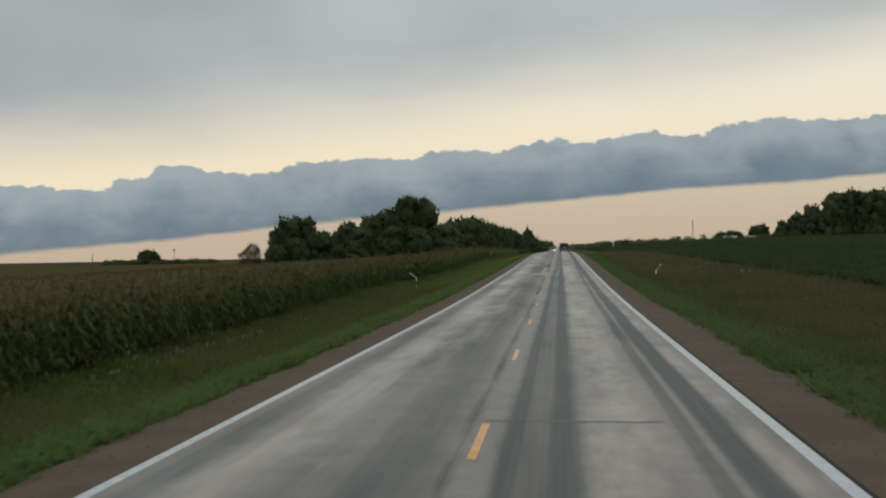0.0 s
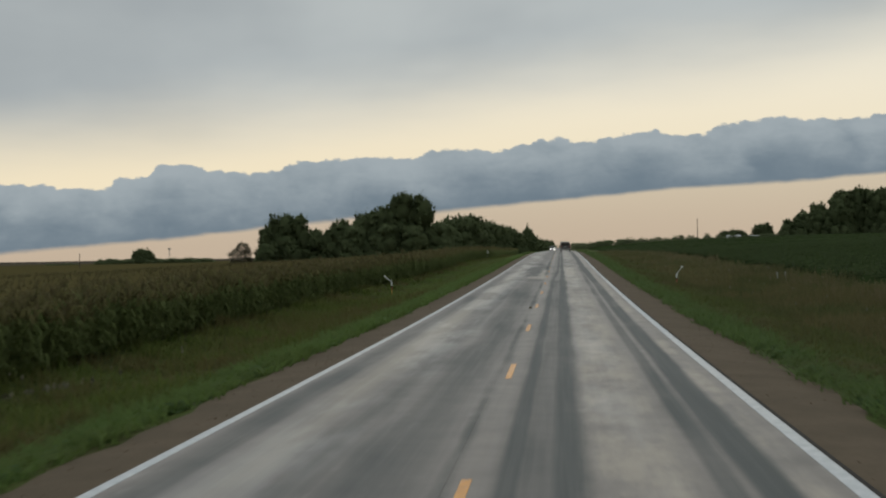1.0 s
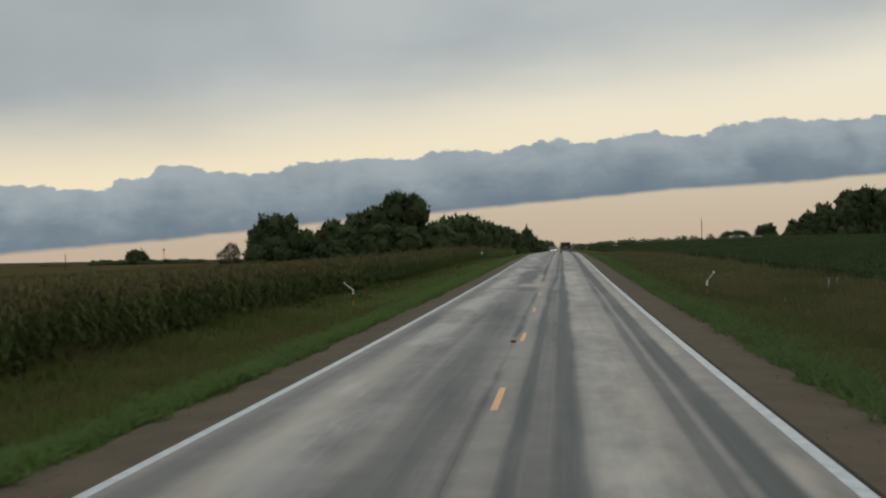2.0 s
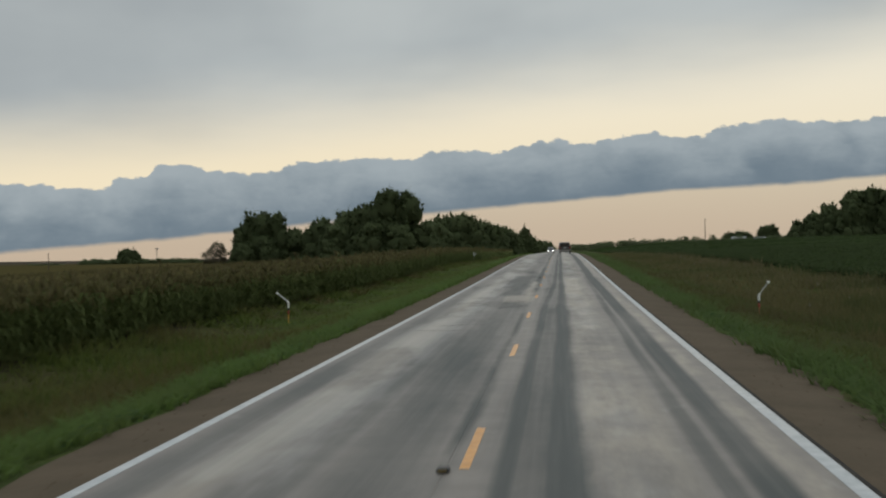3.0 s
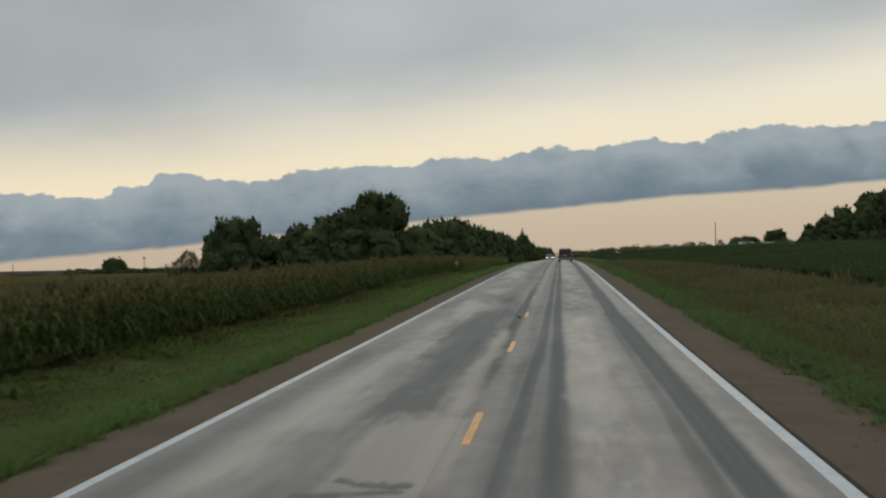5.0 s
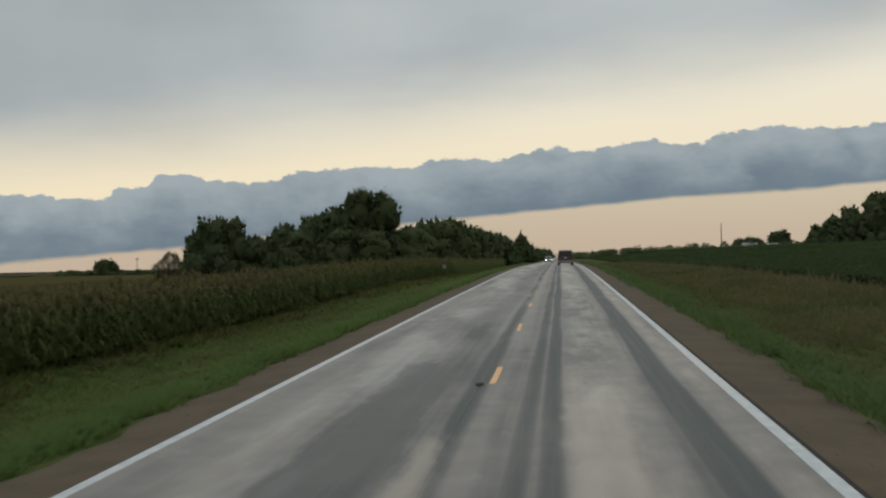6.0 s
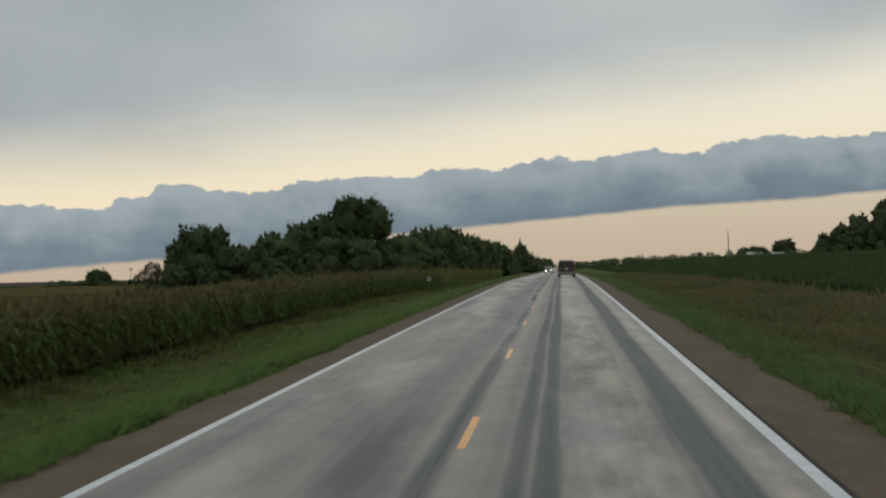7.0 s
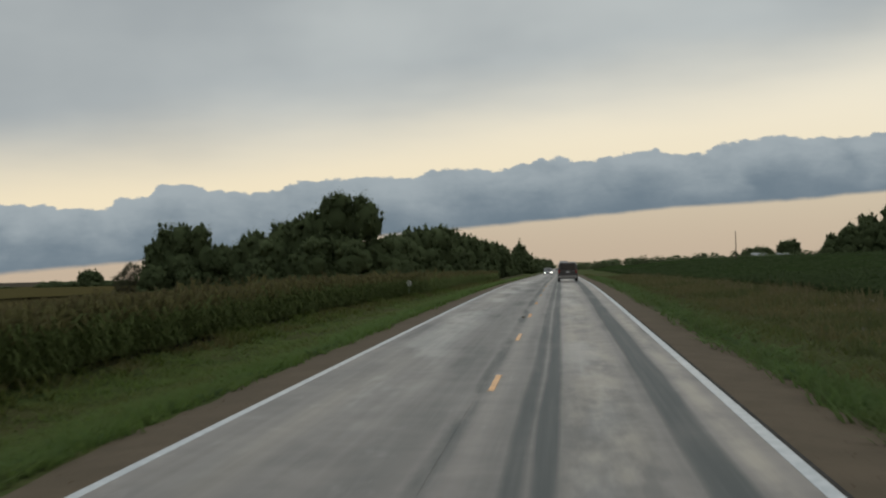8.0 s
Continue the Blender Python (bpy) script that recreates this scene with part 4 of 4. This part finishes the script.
r5 = np.random.default_rng(5)
right_line = [(38 + 115 * k / 110 + r5.normal(0, 1.5), 770 + 90 * k / 110 + r5.normal(0, 10), r5.uniform(4, 7), r5.uniform(1.6, 3.0) + 2.2 * (r5.random() < 0.07)) for k in np.linspace(0, 110, 230)]
hedge("far_hedge", right_line, LEAF_M, "low dark line of bushes on the rise", 81)
left_line = []
for k in range(150):
    az = radians(-16.0 - 4.9 * k / 150 + r5.normal(0, 0.05))
    d = 1150 + r5.normal(0, 20)
    left_line.append((math.sin(az) * d, math.cos(az) * d, r5.uniform(6, 11), r5.uniform(4.5, 7.5)))
for k in range(22):
    az, d = radians(-21.7 - 1.3 * k / 22), 1150
    left_line.append((math.sin(az) * d, math.cos(az) * d, r5.uniform(5, 9), r5.uniform(3.0, 4.5)))
hedge("far_hedge", left_line, LEAF_M, "low dark far hedgerow beyond the cornfield", 82)
end_line = [(r5.uniform(-9, 60), 1000 + r5.normal(0, 60), r5.uniform(5, 9), r5.uniform(3, 6)) for k in range(60)]
hedge("far_hedge", end_line, LEAF_M, "dark bushes where the road meets the horizon", 83)
tree("field_tree", -368, 1075, 13.5, 25, 90, None, 1.2, 1.6, 9, None, "lone round tree on the far hedgerow", 0.0)
tree("field_tree", 176, 1110, 14.5, 23, 91, None, 1.2, 1.6, 9, None, "broad round tree beside the farm buildings", 0.0)
tree("field_tree", 129, 1000, 6.5, 12, 92, None, 1.0, 1.4, 9, None, "round tree beside the farm buildings", 0.0)
tree("field_tree", 141, 1010, 7, 18, 93, None, 1.0, 1.4, 9, None, "round tree beside the farm buildings", 0.0)

FARM_WALL_M = speckled("pale_siding", (0.24, 0.24, 0.24), (0.32, 0.32, 0.31), 2.0, 0.6)
FARM_ROOF_M = speckled("grey_roof", (0.20, 0.21, 0.22), (0.28, 0.29, 0.30), 1.0, 0.5)
DARK_M = speckled("dark_opening", (0.02, 0.02, 0.02), (0.035, 0.035, 0.035), 4.0, 0.6)


def box(bm, x0, x1, y0, y1, z0, z1):
    vs = [bm.verts.new(p) for p in ((x0, y0, z0), (x1, y0, z0), (x1, y1, z0), (x0, y1, z0), (x0, y0, z1), (x1, y0, z1), (x1, y1, z1), (x0, y1, z1))]
    for f in ((0, 3, 2, 1), (4, 5, 6, 7), (0, 1, 5, 4), (1, 2, 6, 5), (2, 3, 7, 6), (3, 0, 4, 7)):
        bm.faces.new([vs[i] for i in f])
    return vs


def made(fill, bevel=0.0, seg=2):
    bm = bmesh.new()
    fill(bm)
    if bevel:
        bmesh.ops.bevel(bm, geom=list(bm.edges), offset=bevel, segments=seg, affect="EDGES", clamp_overlap=True)
    return bm


def barn(x, y, length, depth, eaves, ridge, turn):
    root = new("barn")
    root.matrix_world = pose(x, y, float(land(x, y)) - 0.1, 0, 0, turn)
    l, d = length / 2, depth / 2

    def walls(bm):
        lo = [bm.verts.new(p) for p in ((-l, -d, 0), (l, -d, 0), (l, d, 0), (-l, d, 0))]
        hi = [bm.verts.new(p) for p in ((-l, -d, eaves), (l, -d, eaves), (l, d, eaves), (-l, d, eaves))]
        g = [bm.verts.new((-l, 0, ridge)), bm.verts.new((l, 0, ridge))]
        for f in ((lo[0], lo[1], hi[1], hi[0]), (lo[2], lo[3], hi[3], hi[2]), (lo[1], lo[2], hi[2], g[1], hi[1]), (lo[3], lo[0], hi[0], g[0], hi[3])):
            bm.faces.new(f)
    part("wall", made(walls), FARM_WALL_M, root)

    def roof(bm):
        for s in (-1, 1):
            a = [(-l - 0.4, s * (d + 0.4), eaves - 0.15), (l + 0.4, s * (d + 0.4), eaves - 0.15), (l + 0.4, 0, ridge + 0.06), (-l - 0.4, 0, ridge + 0.06)]
            lo = [bm.verts.new(p) for p in a]
            hi = [bm.verts.new((p[0], p[1], p[2] + 0.18)) for p in a]
            bm.faces.new(lo)
            bm.faces.new(hi)
            for k in range(4):
                bm.faces.new((lo[k], lo[(k + 1) % 4], hi[(k + 1) % 4], hi[k]))
    part("roof", made(roof), FARM_ROOF_M, root)
    part("door", made(lambda bm: box(bm, -1.8, 1.8, -d - 0.06, -d + 0.02, 0, min(3.2, eaves - 0.4))), DARK_M, root)
    return tagged(root, "pale metal farm shed with a light roof among trees", "farm building", "farm sheds")


barn(134, 985, 10, 8, 2.4, 4.2, -4)
barn(152, 1000, 8, 7, 2.4, 4.0, 3)
barn(192, 1040, 8, 7, 2.6, 4.6, 0)

# ---------------------------------------------------------------- poles, windmill
WOOD_POLE_M = speckled("weathered_pole_wood", (0.06, 0.048, 0.036), (0.11, 0.09, 0.07), 2.0, 0.9, 0.2)
STEEL_M = speckled("galvanised_steel", (0.22, 0.23, 0.23), (0.34, 0.35, 0.35), 3.0, 0.45, 0, 0.6)


def utility_pole(x, y, h):
    root = new("utility_pole")
    root.matrix_world = pose(x, y, float(land(x, y)) - 0.3)
    part("pole", made(lambda bm: cone_between(bm, (0, 0, 0), (0, 0, h), 0.20, 0.13, 10)), WOOD_POLE_M, root)
    part("cap", made(lambda bm: cone_between(bm, (0, 0, h), (0, 0, h + 0.18), 0.15, 0.04, 10)), STEEL_M, root)
    return tagged(root, "bare weathered wooden utility pole standing in a field", "utility pole", "field poles")


utility_pole(62.3, 580, 10.8)
utility_pole(-221, 567, 9.0)


def windmill(x, y, h):
    root = new("windmill")
    root.matrix_world = pose(x, y, float(land(x, y)) - 0.3)
    for sx, sy in ((-1, -1), (1, -1), (1, 1), (-1, 1)):
        part("tower_leg", made(lambda bm: cone_between(bm, (sx * 1.1, sy * 1.1, 0), (sx * 0.15, sy * 0.15, h), 0.09, 0.07, 5)), STEEL_M, root)
    wheel = new("wind_wheel")
    wheel.parent = root

    def blades(bm):
        for k in range(14):
            a, b = 2 * math.pi * k / 14, 2 * math.pi * (k + 0.6) / 14
            q = [bm.verts.new((math.cos(t) * r, -0.3 + 0.12 * (t == b), h + math.sin(t) * r)) for t, r in ((a, 0.3), (a, 1.3), (b, 1.3), (b, 0.3))]
            bm.faces.new(q)
    part("blades", made(blades), STEEL_M, wheel)
    part("tail_vane", made(lambda bm: box(bm, 0.2, 1.7, -0.02, 0.02, h - 0.35, h + 0.35), 0.01), STEEL_M, root)
    return tagged(root, "small grey farm windmill on a lattice tower", "windmill")


windmill(-372, 1160, 15.5)

# ---------------------------------------------------------------- roadside markers
TUBE_WHITE_M = speckled("white_marker_tube", (0.64, 0.66, 0.62), (0.74, 0.75, 0.71), 12.0, 0.5)
SIGN_WHITE_M = speckled("white_sign_face", (0.82, 0.83, 0.81), (0.90, 0.90, 0.88), 12.0, 0.4)
TUBE_RED_M = speckled("red_reflective_band", (0.22, 0.03, 0.02), (0.30, 0.05, 0.03), 12.0, 0.5)
TUBE_YELLOW_M = speckled("yellow_marker_post", (0.46, 0.24, 0.03), (0.58, 0.32, 0.05), 12.0, 0.55)
TUBE_ORANGE_M = speckled("faded_red_post", (0.26, 0.09, 0.04), (0.34, 0.14, 0.06), 12.0, 0.6)
TUBE_GREY_M = speckled("weathered_grey_tube", (0.40, 0.41, 0.39), (0.52, 0.53, 0.50), 12.0, 0.5)
TUBE_DARK_M = speckled("black_band", (0.02, 0.02, 0.02), (0.04, 0.04, 0.04), 12.0, 0.6)


def bent_marker(x, y, heights, reach, tip, arm, base_mat, label):
    """A culvert marker whose white top has been knocked over at the elbow."""
    root = new("culvert_marker")
    z0 = float(land(x, y)) - 0.10
    root.matrix_world = pose(x, y, z0)
    h1, h2, h3, h4 = heights
    part("foot", made(lambda bm: cone_between(bm, (0, 0, 0), (0, 0, h1), 0.030, 0.028, 10)), TUBE_WHITE_M, root)
    part("post", made(lambda bm: cone_between(bm, (0, 0, h1), (0, 0, h2), 0.026, 0.026, 10)), base_mat, root)
    part("band", made(lambda bm: cone_between(bm, (0, 0, h2), (0, 0, h2 + (h3 - h2) * 0.6), 0.042, 0.042, 10)), TUBE_RED_M, root, "dark red band")
    part("band", made(lambda bm: cone_between(bm, (0, 0, h2 + (h3 - h2) * 0.6), (0, 0, h3), 0.041, 0.041, 10)), TUBE_DARK_M, root, "black band")

    def sleeve(bm):
        cone_between(bm, (0, 0, h3), (0, 0, h4), 0.046, 0.048, 10)
        cone_between(bm, (0, 0, h4), (reach * 0.14, 0, h4 + tip * 0.14), 0.048, arm + 0.006, 10)
        bmesh.ops.holes_fill(bm, edges=[e for e in bm.edges if e.is_boundary])
    part("sleeve", made(sleeve), TUBE_WHITE_M, root, "white sleeve with a kinked elbow")
    part("tube", made(lambda bm: cone_between(bm, (reach * 0.13, 0, h4 + tip * 0.13), (reach, 0, h4 + tip), arm, arm * 0.95, 10)), TUBE_GREY_M, root, "pale grey bent top tube")

    def knob(bm):
        bmesh.ops.create_icosphere(bm, subdivisions=2, radius=0.06, matrix=pose(reach * 1.02, 0, h4 + tip * 1.02))
    part("tube_cap", made(knob), TUBE_WHITE_M, root)
    return tagged(root, label, "marker post", "culvert markers")


bent_marker(-11.42, 106.5, (0.12, 0.55, 0.84, 1.1), -0.50, 0.40, 0.036, TUBE_YELLOW_M, "yellow culvert marker post with a bent white top in the ditch")
bent_marker(8.3, 98.3, (0.1, 0.36, 0.6, 0.82), 0.34, 0.46, 0.024, TUBE_ORANGE_M, "leaning culvert marker with a bent white top in the grass")


POST_GREY_M = speckled("weathered_white_post", (0.26, 0.26, 0.25), (0.40, 0.40, 0.38), 9.0, 0.7)


def field_post(x, y, h):
    root = new("field_post")
    root.matrix_world = pose(x, y, float(land(x, y)) - 0.1, 4, -3, 20)
    part("post", made(lambda bm: cone_between(bm, (0, 0, 0), (0, 0, h), 0.04, 0.04, 10)), POST_GREY_M, root)
    part("cap", made(lambda bm: cone_between(bm, (0, 0, h), (0, 0, h + 0.04), 0.05, 0.03, 10)), POST_GREY_M, root)
    return tagged(root, "short white post standing in the dry grass", "marker post", "field posts")


field_post(16.0, 106, 0.8)
field_post(16.9, 108, 0.85)


def round_sign(x, y, top):
    root = new("round_sign")
    z0 = float(land(x, y)) - 0.2
    root.matrix_world = pose(x, y, z0, 0, 0, 3)
    h = top - z0

    def plate(bm):
        bmesh.ops.create_cone(bm, cap_ends=True, segments=28, radius1=0.30, radius2=0.30, depth=0.02, matrix=pose(0, -0.05, h - 0.3, 90))
    part("plate", made(plate, 0.004, 1), SIGN_WHITE_M, root)

    def ring(bm):
        for k in range(28):
            a, b = 2 * math.pi * k / 28, 2 * math.pi * (k + 1) / 28
            bm.faces.new([bm.verts.new((math.cos(t) * r, -0.066, h - 0.3 + math.sin(t) * r)) for t, r in ((a, 0.24), (a, 0.27), (b, 0.27), (b, 0.24))])
    part("rim", made(ring), TUBE_DARK_M, root)
    for k, (x0, x1, dz) in enumerate(((-0.14, 0.14, 0.06), (-0.11, 0.11, -0.06))):
        part("bar", made(lambda bm: box(bm, x0, x1, -0.07, -0.062, h - 0.3 + dz - 0.035, h - 0.3 + dz + 0.035)), TUBE_DARK_M, root)
    part("post", made(lambda bm: box(bm, -0.03, 0.03, -0.03, 0.02, 0, h - 0.02), 0.008, 1), STEEL_M, root)
    return tagged(root, "small round white sign with dark marks on a steel post", "sign")


round_sign(-13.6, 259, 2.5)

# ---------------------------------------------------------------- marks of use on the pavement
REFLECTOR_M = speckled("amber_reflector", (0.12, 0.085, 0.025), (0.16, 0.115, 0.035), 20.0, 0.3)


def pavement_marker(y):
    root = new("pavement_marker")
    root.matrix_world = pose(-0.26, y, float(road_z(y)) + 0.001)
    part("casting", made(lambda bm: box(bm, -0.065, 0.065, -0.09, 0.09, 0, 0.045), 0.014), TUBE_DARK_M, root)
    part("reflector", made(lambda bm: box(bm, -0.045, 0.045, -0.098, -0.086, 0.012, 0.036), 0.003, 1), REFLECTOR_M, root, "amber reflector")
    return tagged(root, "small dark raised pavement marker beside the centre line", "road marker", "centre line markers")


for k in range(7):
    pavement_marker(2.75 + 60.96 * k)


def crack(name, x0, x1, y, wide, seed, slant=0.0):
    """A dark strip that wanders across the lane: a sealed crack, or part of a wet patch."""
    r = np.random.default_rng(seed)
    n = 14
    xs = np.linspace(x0, x1, n)
    yc = y + slant * (xs - x0) + np.cumsum(r.normal(0, 0.05, n))
    w = wide * r.uniform(0.5, 1.3, n)
    w[0] = w[-1] = wide * 0.1
    v = [(xs[k], yc[k] + s * w[k], float(road_z(yc[k])) + 0.003) for k in range(n) for s in (-1, 1)]
    f = [(2 * k, 2 * k + 2, 2 * k + 3, 2 * k + 1) for k in range(n - 1)]
    ob = new(name, mesh_from(name, v, f, [TAR_M]))
    ob.parent = road


# the last five strips stand in for a dark wet patch
for k, c in enumerate([(-0.1, 2.3, 18.2, 0.07, 0.0), (-3.0, -1.3, 83.5, 0.06, 0.1), (-2.7, -1.0, 85.2, 0.07, 0.1), (-1.8, -1.1, 87.5, 0.06, 0.05), (-3.2, -0.3, 96.7, 0.08, 0.2),
                        (-1.9, -0.35, 95.9, 0.09, 0.1), (-1.7, -0.35, 95.1, 0.12, 0.0), (-1.3, -0.35, 94.3, 0.16, 0.05), (-1.5, -0.4, 97.6, 0.09, 0.1), (-1.2, -0.35, 98.4, 0.12, 0.0)]):
    crack("crack_or_wet_strip", c[0], c[1], c[2], c[3], 300 + k, c[4])

# ---------------------------------------------------------------- vehicles
PAINT_DARK_M = speckled("dark_car_paint", (0.035, 0.032, 0.032), (0.05, 0.046, 0.045), 1.5, 0.35)
PAINT_GREY_M = speckled("grey_car_paint", (0.10, 0.11, 0.12), (0.13, 0.14, 0.15), 1.5, 0.3)
GLASS_M = speckled("tinted_glass", (0.012, 0.014, 0.016), (0.02, 0.022, 0.024), 2.0, 0.08)
RUBBER_M = speckled("tyre_rubber", (0.015, 0.015, 0.015), (0.028, 0.028, 0.028), 12.0, 0.85)
RIM_M = speckled("alloy_rim", (0.3, 0.3, 0.31), (0.42, 0.42, 0.43), 6.0, 0.35, 0, 0.9)
TAIL_M = speckled("red_lamp_lens", (0.20, 0.012, 0.010), (0.28, 0.02, 0.015), 6.0, 0.2)
PLATE_M = speckled("pale_plate", (0.5, 0.5, 0.5), (0.6, 0.6, 0.6), 6.0, 0.5)
BUMPER_M = speckled("pale_bumper", (0.20, 0.19, 0.18), (0.27, 0.26, 0.25), 4.0, 0.4)
TRUCK_M = speckled("pale_box_panels", (0.36, 0.33, 0.31), (0.44, 0.41, 0.39), 1.0, 0.5)
lamp = Mat("lit_headlight", 0.2)
lamp.colour((0.9, 0.9, 0.85)).glow((1.0, 0.97, 0.88), 7.0)
HEAD_M = lamp.m


def loft(sections):
    """A body skinned over cross-sections: y, half-width low, half-width high, z low, z high."""
    def fill(bm):
        rings = []
        for y, wl, wh, zl, zh in sections:
            rings.append([bm.verts.new(p) for p in ((-wl, y, zl), (wl, y, zl), (wl * 1.02, y, (zl + zh) / 2), (wh, y, zh), (-wh, y, zh), (-wl * 1.02, y, (zl + zh) / 2))])
        for a, b in zip(rings, rings[1:]):
            for k in range(6):
                bm.faces.new((a[k], a[(k + 1) % 6], b[(k + 1) % 6], b[k]))
        bm.faces.new(rings[0])
        bm.faces.new(rings[-1])
    return fill


def wheel_at(root, x, y, r):
    tyre = part("wheel", made(lambda bm: bmesh.ops.create_cone(bm, cap_ends=True, segments=24, radius1=r, radius2=r, depth=0.22, matrix=pose(x, y, r, 0, 90)), 0.035), RUBBER_M, root)
    s = 1 if x > 0 else -1
    part("rim", made(lambda bm: bmesh.ops.create_cone(bm, cap_ends=True, segments=18, radius1=r * 0.62, radius2=r * 0.55, depth=0.03, matrix=pose(x + s * 0.112, y, r, 0, 90 * s)), 0.006, 1), RIM_M, tyre)


def car(x, y, turn, paint, lit, width, height, length, label, category):
    """A family car; its rear faces -y before it is turned."""
    root = new(category.replace(" ", "_"))
    root.matrix_world = pose(x, y, float(road_z(y)) + 0.002, 0, 0, turn)
    w, l = width / 2, length / 2
    belt = height * 0.56
    part("body", made(loft([(-l, w * 0.9, w * 0.92, 0.42, belt - 0.04), (-l + 0.15, w * 0.98, w * 0.97, 0.30, belt), (-l * 0.3, w, w * 0.98, 0.26, belt), (l * 0.4, w, w * 0.97, 0.26, belt - 0.02), (l - 0.25, w * 0.96, w * 0.9, 0.28, belt - 0.14), (l, w * 0.84, w * 0.78, 0.40, belt - 0.26)]), 0.05), paint, root)
    part("roof", made(loft([(-l + 0.12, w * 0.9, w * 0.74, belt, height - 0.12), (-l + 0.5, w * 0.93, w * 0.78, belt, height), (l * 0.05, w * 0.93, w * 0.78, belt, height), (l * 0.42, w * 0.9, w * 0.7, belt - 0.02, belt + 0.05)]), 0.04), paint, root)
    part("rear_window", made(lambda bm: box(bm, -w * 0.72, w * 0.72, -l + 0.085, -l + 0.14, belt + 0.06, height - 0.2), 0.02), GLASS_M, root)
    for s in (-1, 1):
        part("side_window", made(lambda bm: box(bm, s * w * 0.86 - 0.03, s * w * 0.86 + 0.03, -l + 0.5, l * 0.1, belt + 0.05, height - 0.2), 0.02), GLASS_M, root)
        part("tail_light", made(lambda bm: box(bm, s * w * 0.84 - 0.09, s * w * 0.84 + 0.09, -l - 0.02, -l + 0.12, belt - 0.28, belt + 0.06), 0.02), TAIL_M, root)
        part("headlight", made(lambda bm: box(bm, s * w * 0.66 - 0.15, s * w * 0.66 + 0.15, l - 0.1, l + 0.03, belt - 0.40, belt - 0.24), 0.03), HEAD_M if lit else RIM_M, root)
        part("mirror", made(lambda bm: box(bm, s * (w + 0.1) - 0.09, s * (w + 0.1) + 0.09, l * 0.22, l * 0.22 + 0.12, belt + 0.02, belt + 0.18), 0.03), paint, root)
        for yy in (-l * 0.62, l * 0.62):
            wheel_at(root, s * (w - 0.13), yy, 0.35)
    wind = made(lambda bm: bm.faces.new([bm.verts.new(p) for p in ((-w * 0.84, l * 0.40, belt + 0.09), (w * 0.84, l * 0.40, belt + 0.09), (w * 0.7, l * 0.1, height - 0.07), (-w * 0.7, l * 0.1, height - 0.07))]))
    part("windscreen", wind, GLASS_M, root)
    part("grille", made(lambda bm: box(bm, -w * 0.4, w * 0.4, l - 0.04, l + 0.03, 0.5, belt - 0.3), 0.015), DARK_M, root)
    part("rear_bumper", made(lambda bm: box(bm, -w * 0.94, w * 0.94, -l - 0.1, -l + 0.12, 0.36, 0.60), 0.05), BUMPER_M, root, "pale bumper")
    part("front_bumper", made(lambda bm: box(bm, -w * 0.86, w * 0.86, l - 0.14, l + 0.08, 0.30, 0.52), 0.05), paint, root)
    part("number_plate", made(lambda bm: box(bm, -0.15, 0.15, -l - 0.02, -l + 0.03, belt - 0.22, belt - 0.07), 0.005, 1), PLATE_M, root)
    return tagged(root, label, category)


car(1.75, 265, 0, PAINT_DARK_M, False, 2.0, 1.95, 4.9, "dark sport utility van driving ahead on wet pavement", "van")
car(-1.75, 405, 180, PAINT_GREY_M, True, 1.85, 1.5, 4.6, "grey oncoming car with both headlights lit", "car")


def box_truck(x, y):
    root = new("box_truck")
    root.matrix_world = pose(x, y, float(road_z(y)) + 0.002)
    part("cargo_box", made(lambda bm: box(bm, -1.25, 1.25, -4, 2.2, 1.0, 3.5), 0.06), TRUCK_M, root)
    part("cab", made(loft([(2.4, 1.1, 1.0, 0.6, 2.5), (3.4, 1.1, 1.0, 0.6, 2.5), (4.0, 1.1, 0.95, 0.6, 1.7), (4.7, 1.05, 0.9, 0.6, 1.5)]), 0.06), PAINT_GREY_M, root)
    part("chassis", made(lambda bm: box(bm, -0.5, 0.5, -4, 4.4, 0.55, 0.95), 0.03), DARK_M, root)
    part("rear_door", made(lambda bm: box(bm, -1.1, 1.1, -4.05, -3.98, 1.15, 3.35), 0.02), PLATE_M, root)
    for s in (-1, 1):
        part("tail_light", made(lambda bm: box(bm, s * 1.0 - 0.1, s * 1.0 + 0.1, -4.06, -3.95, 0.75, 0.92), 0.02), TAIL_M, root)
        for yy in (-2.6, 3.6):
            wheel_at(root, s * 1.0, yy, 0.48)
    return tagged(root, "pale box truck far ahead on the highway", "truck")


box_truck(1.8, 520)
